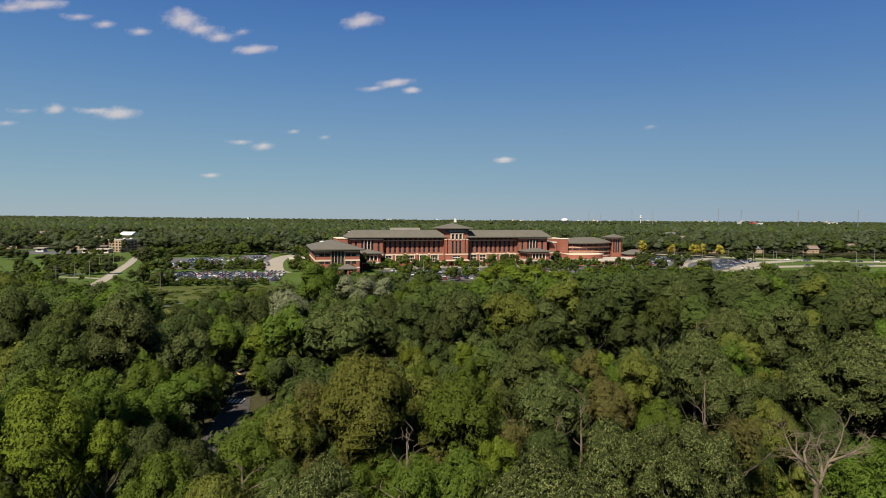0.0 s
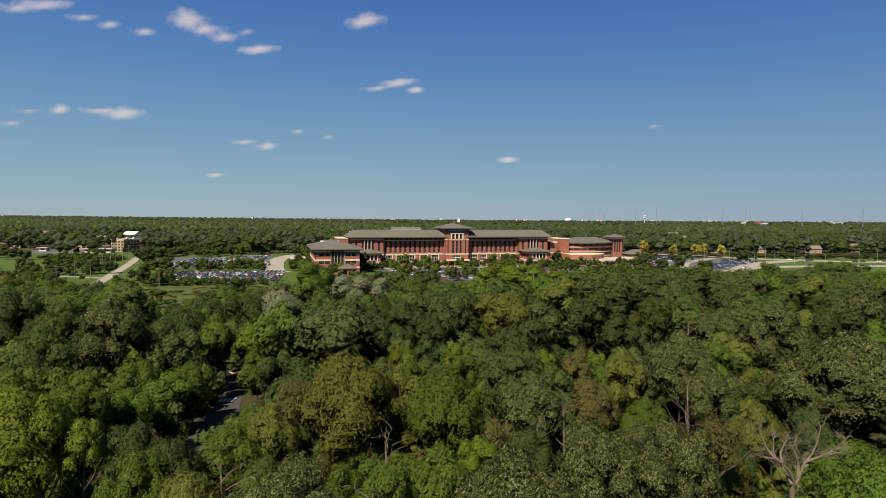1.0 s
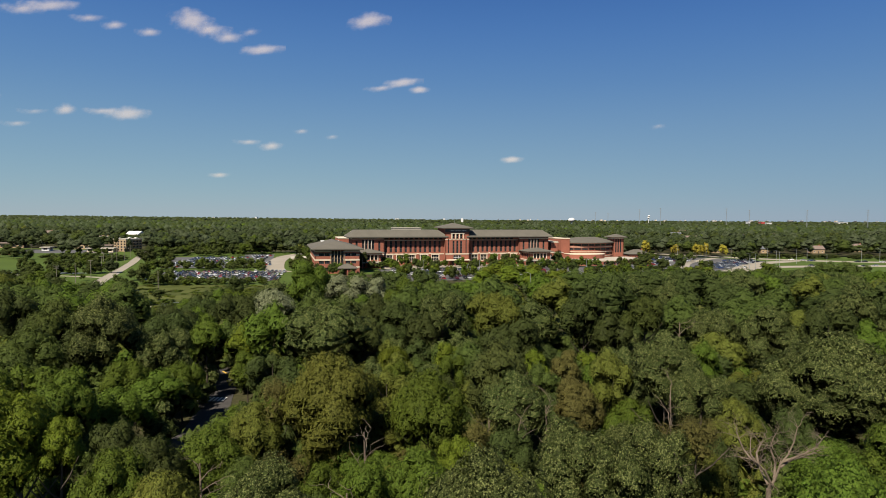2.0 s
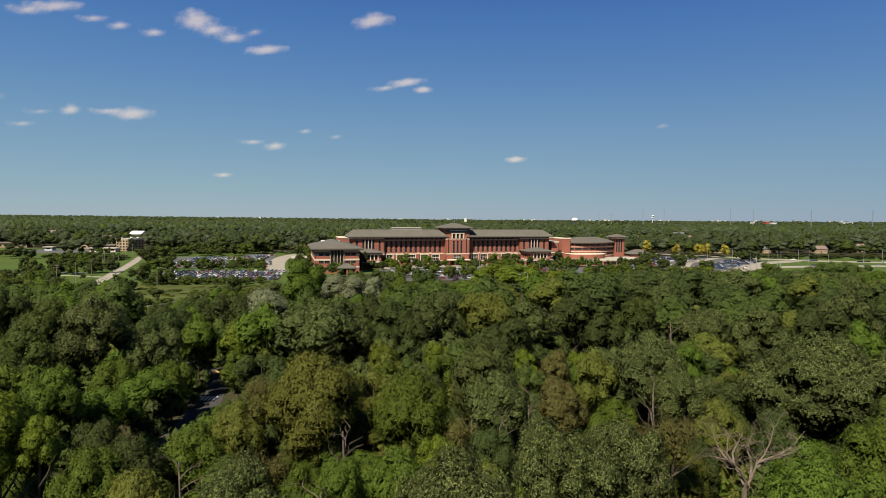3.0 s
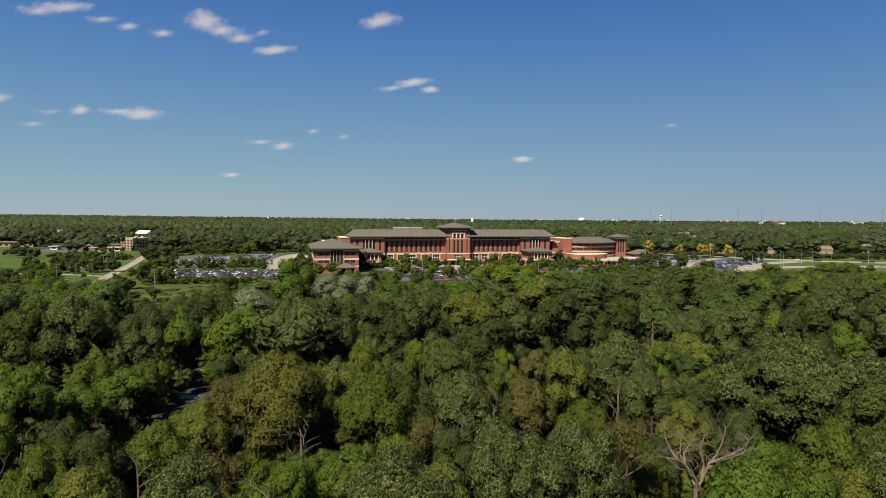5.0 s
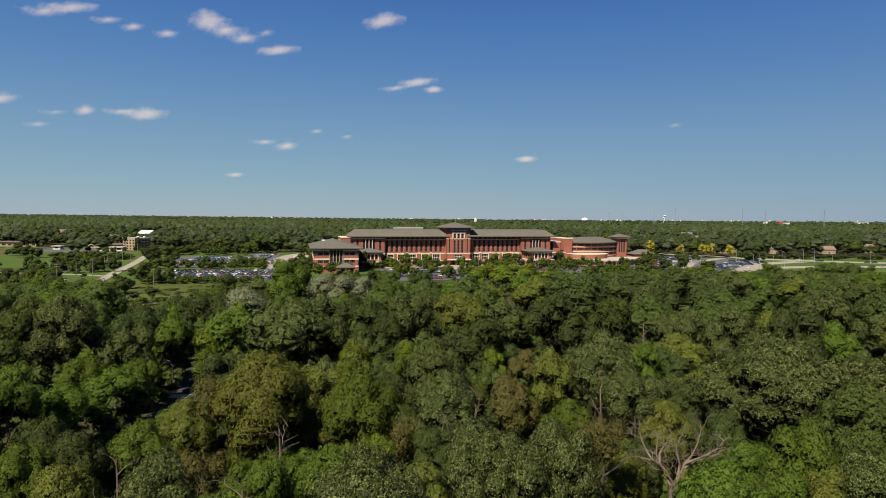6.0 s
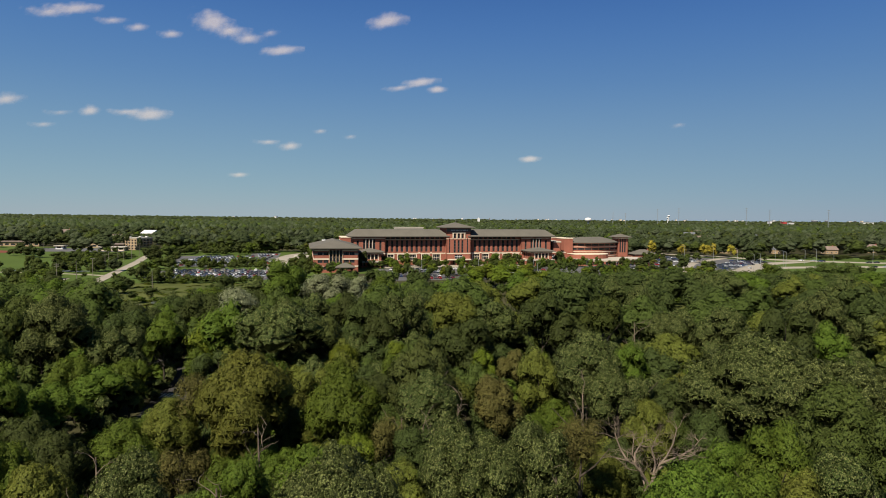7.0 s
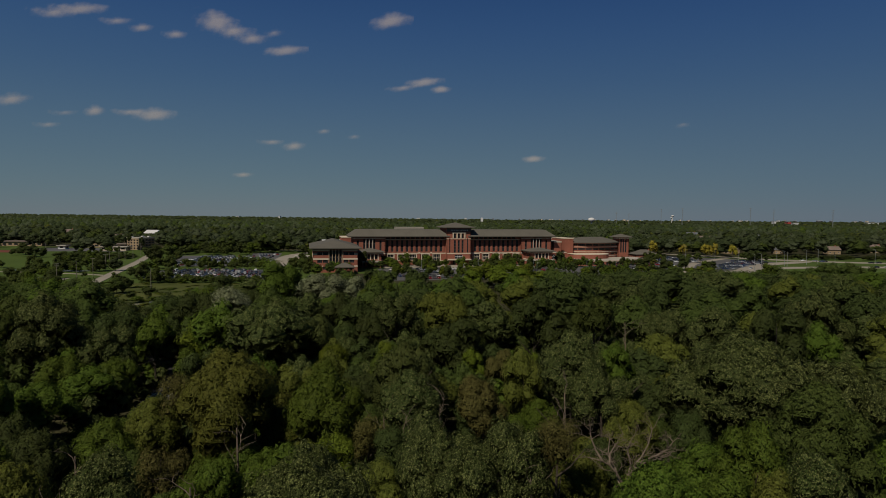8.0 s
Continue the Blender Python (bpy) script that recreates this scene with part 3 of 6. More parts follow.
# entrance pavilions with low hipped roofs
for u0, u1 in ((-80.5, -61.5), (52.6, 73.6)):
    w = u1 - u0
    vp = -20.0
    wins = [(w / 2 + o - 0.9, w / 2 + o + 0.9, 6.0, 9.4, 1, 2, BRONZE) for o in (-4.2, -1.4, 1.4, 4.2)]
    wins += [(w / 2 + o - 1.6, w / 2 + o + 1.6, 0.9, 3.6, 2, 1, BRONZE) for o in (-5.5, 0, 5.5)]
    facade(hospital, plane_at(u0 + 1.5, vp), w - 3, 0, 11.0, [(a - 1.5, b - 1.5, *r) for a, b, *r in wins], BRICK, ((4.3, 4.9), (9.8, 10.3)))
    for o in (-5.6, -2.8, 0, 2.8, 5.6):
        band(hospital, u0 + w / 2 + o - 0.3, u0 + w / 2 + o + 0.3, vp - 0.35, vp - 0.01, 5.2, 9.7, STONE, "column", "pale stone column")
    facade(hospital, pose(u1 - 1.5, vp, 0, 0, 0, 90), 17.8, 0, 11.0, [(3 + 5 * i, 5 + 5 * i, 6.0, 9.4, 1, 2, BRONZE) for i in range(3)], BRICK, ((4.3, 4.9), (9.8, 10.3)))
    facade(hospital, pose(u0 + 1.5, vp + 17.8, 0, 0, 0, -90), 17.8, 0, 11.0, [(3 + 5 * i, 5 + 5 * i, 6.0, 9.4, 1, 2, BRONZE) for i in range(3)], BRICK, ((4.3, 4.9), (9.8, 10.3)))
    bm = bmesh.new()
    hip_roof(bm, u0 - 0.8, u1 + 0.8, vp - 2.2, -2.4, 11.0, 2.4, 0.5)
    part("roof", bm, ROOF, hospital, "low hipped taupe pavilion roof")
    bm = bmesh.new()
    box(bm, (u0 - 7, vp - 7.5, 4.2), (u1 - 2, vp - 0.4, 4.9))
    part("entrance_canopy", bm, MEMBRANE, hospital, "flat pale drop-off canopy")
    for u in (u0 - 6, u0 + 3, u1 - 3.2):
        band(hospital, u - 0.4, u + 0.4, vp - 7.2, vp - 6.4, 0, 4.19, BRICK, "canopy_post")

# glass link, brick block and low range at the east end
facade(hospital, plane_at(78.2, 4), 3.6, 0, 18.4, [(0.2, 3.4, 9.8, 17.8, 3, 5, BRONZE, 0.1)], BRICK)
facade(hospital, plane_at(81.8, 1), 6.6, 0, 18.0, [], BRICK, ((SILL - 0.9, SILL), (17.2, 18.0)))
facade(hospital, pose(88.4, 1, 0, 0, 0, 90), 20, 0, 18.0, [], BRICK, ((17.2, 18.0),))
band(hospital, 78.2, 88.4, 1.7, 21, 17.9, 18.3, MEMBRANE, "flat_roof")
facade(hospital, plane_at(75.0, -3.5), 16, 0, SILL, [(2, 6, 3.8, 7.8, 3, 2, WHITE), (8, 12, 3.8, 7.8, 3, 2, WHITE)], BRICK, ((SILL - 0.6, SILL),))
band(hospital, 75.0, 91.0, -3.0, 1.0, SILL - 0.2, SILL + 0.1, MEMBRANE, "flat_roof")
# rooftop plant rooms and rear ranges
for u0, u1, v0, v1, z1, mat in ((-45, -22, 30, 42, 28.4, MEMBRANE), (-74, -58, 76, 92, 24.2, BRICK), (-89, -70, 40, 74, 19.8, BRICK)):
    bm = bmesh.new()
    box(bm, (u0, v0, 0), (u1, v1, z1))
    r = part("rear_range", bm, mat, hospital, "plain flat-roofed rear range")
    bm = bmesh.new()
    box(bm, (u0 - 0.3, v0 - 0.3, z1), (u1 + 0.3, v1 + 0.3, z1 + 0.5))
    part("coping", bm, STONE if mat is BRICK else MEMBRANE, hospital, "pale roof coping")

# west wing
wing = tagged(empty("hospital_wing", LOCAL), "three-storey red brick wing with stone bands and a hipped taupe roof", "hospital wing")
WU0, WU1, WV0, WV1, WZ = -113.0, -83.6, -60.0, 6.0, 16.0
ww = WU1 - WU0
wins = []
for c in (4.2, 8.0, 21.6, 25.4):
    for z in (2.0, 6.6, 11.8):
        wins.append((c - 1.6, c + 1.6, z, z + 2.0, 3, 1, BRONZE))
wins += [(14.7 + o - 0.8, 14.7 + o + 0.8, 5.2, 15.0, 1, 4, BRONZE) for o in (-3.2, -1.07, 1.07, 3.2)]
facade(wing, plane_at(WU0, WV0), ww, 0, WZ, wins, BRICK, ((3.8, 4.7), (8.6, 9.7), (12.0, 12.8), (14.6, 15.4)))
for o in (-2.13, 0, 2.13, -4.4, 4.4):
    band(wing, WU0 + 14.7 + o - 0.22, WU0 + 14.7 + o + 0.22, WV0 - 0.3, WV0 - 0.01, 5.2, 15.2, BRICK_TAN, "column", "tall tan stone column")
for u, turn, v in ((WU1, 90, WV0), (WU0, -90, WV1)):
    side_w = []
    for i in range(12):
        for z in (2.0, 6.6, 11.8):
            side_w.append((3 + 5.2 * i, 6.2 + 5.2 * i, z, z + 2.0, 3, 1, BRONZE))
    facade(wing, pose(u, v, 0, 0, 0, turn), WV1 - WV0, 0, WZ, side_w, BRICK, ((3.8, 4.7), (8.6, 9.7), (12.0, 12.8), (14.6, 15.4)))
facade(wing, pose(WU1, WV1, 0, 0, 0, 180), ww, 0, WZ, [], BRICK)
bm = bmesh.new()
hip_roof(bm, WU0 - 2.6, WU1 + 2.6, WV0 - 2.6, WV1 + 2.6, WZ, 4.6, 0.7)
part("roof", bm, ROOF, wing, "hipped taupe shingle roof with deep eaves")
band(wing, WU0 - 2.4, WU1 + 2.4, WV0 - 2.4, WV1 + 2.4, WZ - 0.25, WZ - 0.01, BRONZE, "soffit")
bm = bmesh.new()
box(bm, (WU0 + 7, WV1 - 18, 18.4), (WU1 - 9, WV1 - 6, 19.9))
part("skylight", bm, WHITE, wing, "white rooftop skylight")
bm = bmesh.new()
hip_roof(bm, WU0 + 13.5, WU0 + 26.5, WV0 - 14, WV0 - 2, 4.2, 2.6, 0.5)
part("porch_roof", bm, ROOF, wing, "hipped porch roof")
for u in (WU0 + 14.6, WU0 + 20, WU0 + 25.4):
    for v in (WV0 - 13, WV0 - 7.5):
        band(wing, u - 0.45, u + 0.45, v - 0.45, v + 0.45, 0, 4.19, BRICK, "porch_post")
# low block beside it
low = tagged(empty("service_block", LOCAL), "low red brick service block with a pale flat roof", "building")
facade(low, plane_at(-127, 34), 12, 0, 3.8, [(1 + 3.6 * i, 3.6 + 3.6 * i, 1.2, 3.0, 2, 1, BRONZE) for i in range(3)], BRICK, ((3.0, 3.8),))
facade(low, pose(-115, 34, 0, 0, 0, 90), 28, 0, 3.8, [], BRICK, ((3.0, 3.8),))
facade(low, pose(-127, 62, 0, 0, 0, -90), 28, 0, 3.8, [], BRICK, ((3.0, 3.8),))
band(low, -127.3, -114.7, 33.7, 62.3, 3.8, 4.2, MEMBRANE, "flat_roof")

# east wing: bowed front under a hipped roof, stair tower, low podium
east = tagged(empty("hospital_wing", LOCAL), "bowed red brick wing with ribbon windows and a hipped taupe roof", "hospital wing")
EU0, EU1, N = 99.0, 147.0, 8


def bow(s, out=0.0):
    """A point of the bowed front; s from 0 to 1."""
    u = EU0 + (EU1 - EU0) * s
    return u, 9.0 - (8.0 + out) * (1 - (2 * s - 1) ** 2) + 5.0 * s - out * 0.3


for i in range(N):
    (ua, va), (ub, vb) = bow(i / N), bow((i + 1) / N)
    ln = math.hypot(ub - ua, vb - va)
    m = pose(ua, va, 0, 0, 0, math.degrees(math.atan2(vb - va, ub - ua)))
    facade(east, m, ln, 0, 16.4, [(0.25, ln - 0.25, z, z + 1.7, 4, 1, BRONZE) for z in (6.6, 10.6, 14.2)], BRICK, ((5.6, 6.0), (8.9, 9.4), (13.0, 13.4)))
outline = [bow(i / N, 2.4) for i in range(N + 1)]
outline = [(outline[0][0] - 2.4, outline[0][1]), *outline[1:-1], (outline[-1][0] + 2.4, outline[-1][1]), (EU1 + 2.4, 36), (EU0 - 2.4, 36)]
bm = bmesh.new()
lo = [bm.verts.new((u, v, 16.4)) for u, v in outline]
hi = [bm.verts.new((u, v, 17.0)) for u, v in outline]
rl, rr = bm.verts.new((EU0 + 15, 19, 21.2)), bm.verts.new((EU1 - 13, 22, 21.2))
bm.faces.new(lo[::-1])
for i in range(len(lo)):
    j = (i + 1) % len(lo)
    bm.faces.new((lo[i], lo[j], hi[j], hi[i]))
k = len(hi)
for i in range(k):
    j = (i + 1) % k
    if i < N // 2:
        bm.faces.new((hi[i], hi[j], rl))
    elif i < N:
        if i == N // 2:
            bm.faces.new((hi[i], rr, rl))
        bm.faces.new((hi[i], hi[j], rr))
    elif i == N:
        bm.faces.new((hi[i], hi[j], rr))
    elif i == N + 1:
        bm.faces.new((hi[i], hi[j], rl, rr))
    else:
        bm.faces.new((hi[i], hi[j], rl))
part("roof", bm, ROOF, east, "hipped taupe roof over the bowed front")
for u0, u1, v0, v1, z1 in ((93.2, 101.0, 6, 34, 20.0), (100.4, 146.6, 34.2, 58, 18.5)):
    bm = bmesh.new()
    box(bm, (u0, v0, 0), (u1, v1, z1))
    part("block", bm, BRICK, east)
    bm = bmesh.new()
    box(bm, (u0 - 0.2, v0 - 0.2, z1), (u1 + 0.2, v1 + 0.2, z1 + 0.6))
    part("coping", bm, STONE, east, "pale stone coping")
# stair tower
facade(east, plane_at(144.5, 11), 10, 0, 21.0, [(2 + 2.2 * i, 3.4 + 2.2 * i, 8, 19.5, 1, 4, BRONZE) for i in range(3)], BRICK, ((19.8, 20.3),))
facade(east, pose(144.5, 21, 0, 0, 0, -90), 10, 0, 21.0, [], BRICK, ((19.8, 20.3),))
facade(east, pose(154.5, 11, 0, 0, 0, 90), 10, 0, 21.0, [], BRICK, ((19.8, 20.3),))
bm = bmesh.new()
hip_roof(bm, 142.2, 156.8, 8.7, 23.3, 21.0, 2.6, 0.5)
part("roof", bm, ROOF, east, "hipped taupe roof of the stair tower")
# podium
PU0, PU1 = 92.0, 158.0
pod = [(PU0 + (PU1 - PU0) * i / 10, -26 - 7 * math.sin(math.pi * i / 10) + 22 * (i / 10) ** 2 - 4 * i / 10) for i in range(11)]
for (ua, va), (ub, vb) in zip(pod, pod[1:]):
    ln = math.hypot(ub - ua, vb - va)
    facade(east, pose(ua, va, 0, 0, 0, math.degrees(math.atan2(vb - va, ub - ua))), ln, 0, 4.2, [(1.0, 3.0, 0.9, 3.0, 1, 1, BRONZE), (4.0, 6.0, 0.9, 3.0, 1, 1, BRONZE)], BRICK, ((3.5, 4.2),))
bm = bmesh.new()
prism(bm, [*[(u, v + 0.65) for u, v in pod], (PU1, 10), (PU0, 8)], 3.9, 4.3)
part("flat_roof", bm, MEMBRANE, east, "broad pale flat podium roof")
facade(east, pose(PU0, 6, 0, 0, 0, -90), 32, 0, 4.2, [], BRICK, ((3.5, 4.2),))
bm = bmesh.new()
arc = [(112 + 16 * math.cos(a), -3 + 9 * math.sin(a)) for a in [math.pi + i * math.pi / 12 for i in range(13)]]
prism(bm, [*arc, (128, 6), (96, 6)], 4.31, 7.6)
part("drum", bm, BRICK, east, "curved brick drum on the podium")
bm = bmesh.new()
prism(bm, [*[(112 + (u - 112) * 1.02, v) for u, v in arc], (128.2, 5.8), (95.8, 5.8)], 7.61, 8.1)
part("coping", bm, STONE, east, "pale stone coping")


# ---- other buildings ----
def house(x, y, turn, w, d, h, rise, wall_mat, roof_mat, label, hipped=True):
    t = tagged(empty("house", pose(x, y, 0, 0, 0, turn)), label, "house")
    for m, ln in ((plane_at(-w / 2, -d / 2), w), (pose(w / 2, -d / 2, 0, 0, 0, 90), d), (pose(w / 2, d / 2, 0, 0, 0, 180), w), (pose(-w / 2, d / 2, 0, 0, 0, -90), d)):
        k = max(1, int(ln / 4))
        facade(t, m, ln, 0, h, [(ln * (i + 0.5) / k - 0.8, ln * (i + 0.5) / k + 0.8, 1.0, 2.4, 2, 1, WHITE) for i in range(k)], wall_mat, (), thick=0.3)
    bm = bmesh.new()
    if hipped:
        hip_roof(bm, -w / 2 - 0.8, w / 2 + 0.8, -d / 2 - 0.8, d / 2 + 0.8, h, rise, 0.3)
    else:
        a = [bm.verts.new(p) for p in ((-w / 2 - 0.6, -d / 2 - 0.7, h), (-w / 2 - 0.6, d / 2 + 0.7, h), (-w / 2 - 0.6, 0, h + rise))]
        b = [bm.verts.new((w / 2 + 0.6, v.co.y, v.co.z)) for v in a]
        bm.faces.new(a[::-1]), bm.faces.new(b)
        for i in range(3):
            bm.faces.new((a[i], a[(i + 1) % 3], b[(i + 1) % 3], b[i]))
    part("roof", bm, roof_mat, t)
    bm = bmesh.new()
    box(bm, (-0.5, -d / 2 - 0.08, 0.0), (0.5, -d / 2 - 0.01, 2.1))
    part("door", bm, BRONZE, t)
    bm = bmesh.new()
    box(bm, (w * 0.22, -0.45, h + rise * 0.3), (w * 0.22 + 0.9, 0.45, h + rise + 1.0))
    part("chimney", bm, BRICK, t)
    return t


house(180, 596, 10, 21, 15, 4.2, 4.0, BRICK, ROOF, "small brick pavilion with a hipped taupe roof")
for x, y, turn, w, d, rise, wm, rm, lab, hp in (
    (300, 700, 8, 16, 11, 4.2, BRICK_TAN, ROOF_BROWN, "brown-roofed house half hidden by trees", True),
    (410, 705, 4, 14, 10, 3.8, BRICK_TAN, ROOF_BROWN, "brown-roofed tan house among trees", False),
    (352, 700, -6, 13, 11, 4.0, BRICK_TAN, ROOF_GREY, "grey-gabled house among trees", False),
    (478, 742, 5, 18, 12, 4.4, BRICK_TAN, ROOF_BROWN, "brick house with a brown hipped roof", True),
    (530, 690, 0, 11, 10, 5.0, WHITE, ROOF_GREY, "pale house behind trees", False),
    (560, 700, 12, 24, 12, 6.5, WHITE, ROOF_GREY, "large grey-gabled house beside the highway", False),
    (615, 720, -8, 20, 12, 6.0, BRICK, ROOF_GREY, "brick house with a steep grey roof", False),
    (-252, 800, 6, 40, 24, 6.0, BRICK_TAN, ROOF_BROWN, "low building with a brown hipped roof among trees", True),
    (-205, 830, 4, 46, 20, 4.5, BRICK_TAN, ROOF_GREY, "long grey-roofed building among trees", False),
    (-590, 1050, 0, 30, 14, 3.0, WHITE, ROOF_GREY, "distant white house among trees", False),
    (-520, 1060, 0, 26, 14, 3.0, WHITE, ROOF_GREY, "distant white house among trees", False),
    (330, 1250, 0, 16, 12, 4.0, BRICK, ROOF_BROWN, "distant brick building above the trees", False),
    (480, 1300, 0, 18, 12, 4.0, BRICK_TAN, ROOF_BROWN, "distant tan building above the trees", False)):
    house(x, y, turn, w, d, 8.0 if y > 1200 else 4.6, rise, wm, rm, lab, hp)
SUBURB = [(-690, 900), (-590, 930), (-300, 1010), (-130, 900), (-60, 1040), (330, 860), (430, 930), (520, 1010), (610, 880), (700, 1000), (380, 1060)]
for i, (x, y) in enumerate(SUBURB):
    house(x, y, (i * 37) % 50 - 25, 17, 12, 9.0, 5.2, (WHITE, BRICK_TAN, BRICK)[i % 3], (ROOF_GREY, ROOF_BROWN)[i % 2], "two-storey suburban house rising among trees", i % 3 == 0)

# tan apartment block, and a white-roofed hall beyond it
apt = tagged(empty("apartment_block", pose(-334, 662, 0, 0, 0, -16)), "four-storey tan brick apartment block with dark balconies", "apartment block")
for m, ln, bays in ((plane_at(-9, -11), 16, 4), (pose(7, -11, 0, 0, 0, 90), 22, 5), (pose(7, 11, 0, 0, 0, 180), 16, 4), (pose(-9, 11, 0, 0, 0, -90), 22, 5)):
    wins = []
    for i in range(bays):
        c = ln * (i + 0.5) / bays
        for z in (0.9, 3.8, 6.7, 9.4):
            wins.append((c - 1.1, c + 1.1, z, z + 1.7, 2, 1, BRONZE))
    facade(apt, m, ln, 0, 12.6, wins, BRICK_TAN, ((11.9, 12.6),))
band(apt, -9.5, 7.5, -11.5, 11.5, 12.6, 13.2, MEMBRANE, "flat_roof")
for u, v in ((-6, -7), (1, 0), (4, 6), (-3, 5)):
    band(apt, u - 1.2, u + 1.2, v - 1, v + 1, 13.21, 14.4, WHITE, "roof_vent", "small white rooftop vent")
for v in (-7, 0, 7):
    for z in (3.4, 6.3, 9.0):
        band(apt, 7.0, 8.6, v - 1.8, v + 1.8, z, z + 0.25, STONE, "balcony")
        band(apt, 8.45, 8.6, v - 1.8, v + 1.8, z + 0.26, z + 1.2, BRONZE, "balcony_rail")
hall = tagged(empty("hall", pose(-480, 968, 0, 0, 0, -10)), "tan hall with a bright white pitched roof", "building")
facade(hall, plane_at(-9, -9), 18, 0, 7.5, [(2 + 5 * i, 5 + 5 * i, 3, 6, 2, 1, BRONZE) for i in range(3)], BRICK_TAN)
facade(hall, pose(9, -9, 0, 0, 0, 90), 18, 0, 7.5, [(2 + 5 * i, 5 + 5 * i, 3, 6, 2, 1, BRONZE) for i in range(3)], BRICK_TAN)
bm = bmesh.new()
ends = [[bm.verts.new((u, v, z)) for v, z in ((-10, 7.6), (-10, 8.2), (0, 13.0), (10, 8.2), (10, 7.6))] for u in (-11, 11)]
bm.faces.new(ends[0]), bm.faces.new(ends[1][::-1])
for i in range(5):
    bm.faces.new((ends[0][i], ends[1][i], ends[1][(i + 1) % 5], ends[0][(i + 1) % 5]))
part("roof", bm, WHITE, hall, "bright white metal roof")

# shops and offices across the field
for x, y, w, d, h, wm, lab in ((-405, 698, 24, 16, 6.2, BRICK_TAN, "low tan shop with a flat brown roof"), (-458, 850, 32, 18, 8.6, BRICK_TAN, "long tan office building with dark windows"),
                               (-500, 712, 46, 14, 5.0, BRICK_TAN, "low tan school building behind trees"), (-372, 690, 14, 12, 4.2, BRICK, "small brick shop with a flat roof"), (-350, 640, 26, 10, 3.6, STONE, "long pale garage with a flat roof"),
                               (-417, 656, 8, 7, 3.4, WHITE, "small white shed beside the lot")):
    t = tagged(empty("commercial_building", pose(x, y, 0, 0, 0, 5)), lab, "building")
    for m, ln in ((plane_at(-w / 2, -d / 2), w), (pose(w / 2, -d / 2, 0, 0, 0, 90), d), (pose(w / 2, d / 2, 0, 0, 0, 180), w), (pose(-w / 2, d / 2, 0, 0, 0, -90), d)):
        k = max(1, int(ln / 6))
        rows = [1.2] if h < 8 else [1.2, 4.8, 8.2]
        facade(t, m, ln, 0, h, [(ln * (i + 0.5) / k - 2.0, ln * (i + 0.5) / k + 2.0, z, z + 2.0, 3, 1, BRONZE) for i in range(k) for z in rows], wm, ((h - 0.9, h),))
    bm = bmesh.new()
    box(bm, (-w / 2 - 1.2, -d / 2 - 1.2, h), (w / 2 + 1.2, d / 2 + 1.2, h + 0.8))
    part("flat_roof", bm, MEMBRANE if h > 8 or wm in (STONE, WHITE) else ROOF_BROWN, t)
sheet("parking_lot_shops", [(-430, 610), (-330, 620), (-350, 680), (-450, 675)], 0.08, LOT, "asphalt lot in front of the shops", "parking lot")
for outline in ([(-127, 258.5), (-112, 261.5), (-112, 264), (-127, 261.5)], [(-116, 237), (-102, 240), (-102, 242.5), (-116, 239.5)]):
    sheet("footpath", outline, 0.09, CONCRETE, "short pale gravel path beside the meadow", "path")
sheet("gravel_lot", [(-226, 334), (-208, 334), (-216, 362), (-236, 362)], 0.09, CONCRETE, "pale gravel lot beyond the wood", "lot")
sheet("running_track", [(-470, 588), (-404, 588), (-420, 612), (-500, 636)], 0.09, CLAY, "red running track beside the field", "track")


def water_tower(x, y, top, r, label, mat=WHITE):
    t = tagged(empty("water_tower", pose(x, y, 0)), label, "water tower")
    bm = bmesh.new()
    bmesh.ops.create_uvsphere(bm, u_segments=20, v_segments=12, radius=1)
    bmesh.ops.scale(bm, vec=(r, r, r * 0.62), verts=bm.verts)
    bmesh.ops.translate(bm, vec=(0, 0, top - r * 0.62), verts=bm.verts)
    part("tank", bm, mat, t)
    bm = bmesh.new()
    tube(bm, [(0, 0, 0), (0, 0, 5), (0, 0, top - r * 1.5), (0, 0, top - r)], [r * 0.5, r * 0.25, r * 0.22, r * 0.5], 14)
    part("stem", bm, mat, t)


water_tower(442, 2300, 35, 12.5, "white spheroid water tower above the trees")
water_tower(1330, 4260, 52, 9, "distant water tower on the horizon")
water_tower(1030, 3300, 40, 6, "distant small water tower on the horizon")
tower = tagged(empty("storage_tower", pose(56, 2900, 0)), "distant pale square storage tower", "tower")
bm = bmesh.new()
box(bm, (-5.5, -5.5, 0), (5.5, 5.5, 27)), box(bm, (-3.4, -3.4, 27), (2, 3.4, 30.5))
part("shaft", bm, WHITE, tower)


def mast(x, y, h, label):
    t = tagged(empty("transmission_mast", pose(x, y, 0)), label, "mast")
    bm = bmesh.new()
    w = 1.4
    for sx in (-1, 1):
        for sy in (-1, 1):
            tube(bm, [(sx * w, sy * w, 0), (sx * 0.4, sy * 0.4, h)], [0.26, 0.16], 4)
    part("lattice_leg", bm, STEEL, t)
    for k in range(3):
        bm = bmesh.new()
        z = h * (0.96 - 0.1 * k)
        box(bm, (-5, -0.3, z), (5, 0.3, z + 0.5))
        part("cross_arm", bm, STEEL, t)


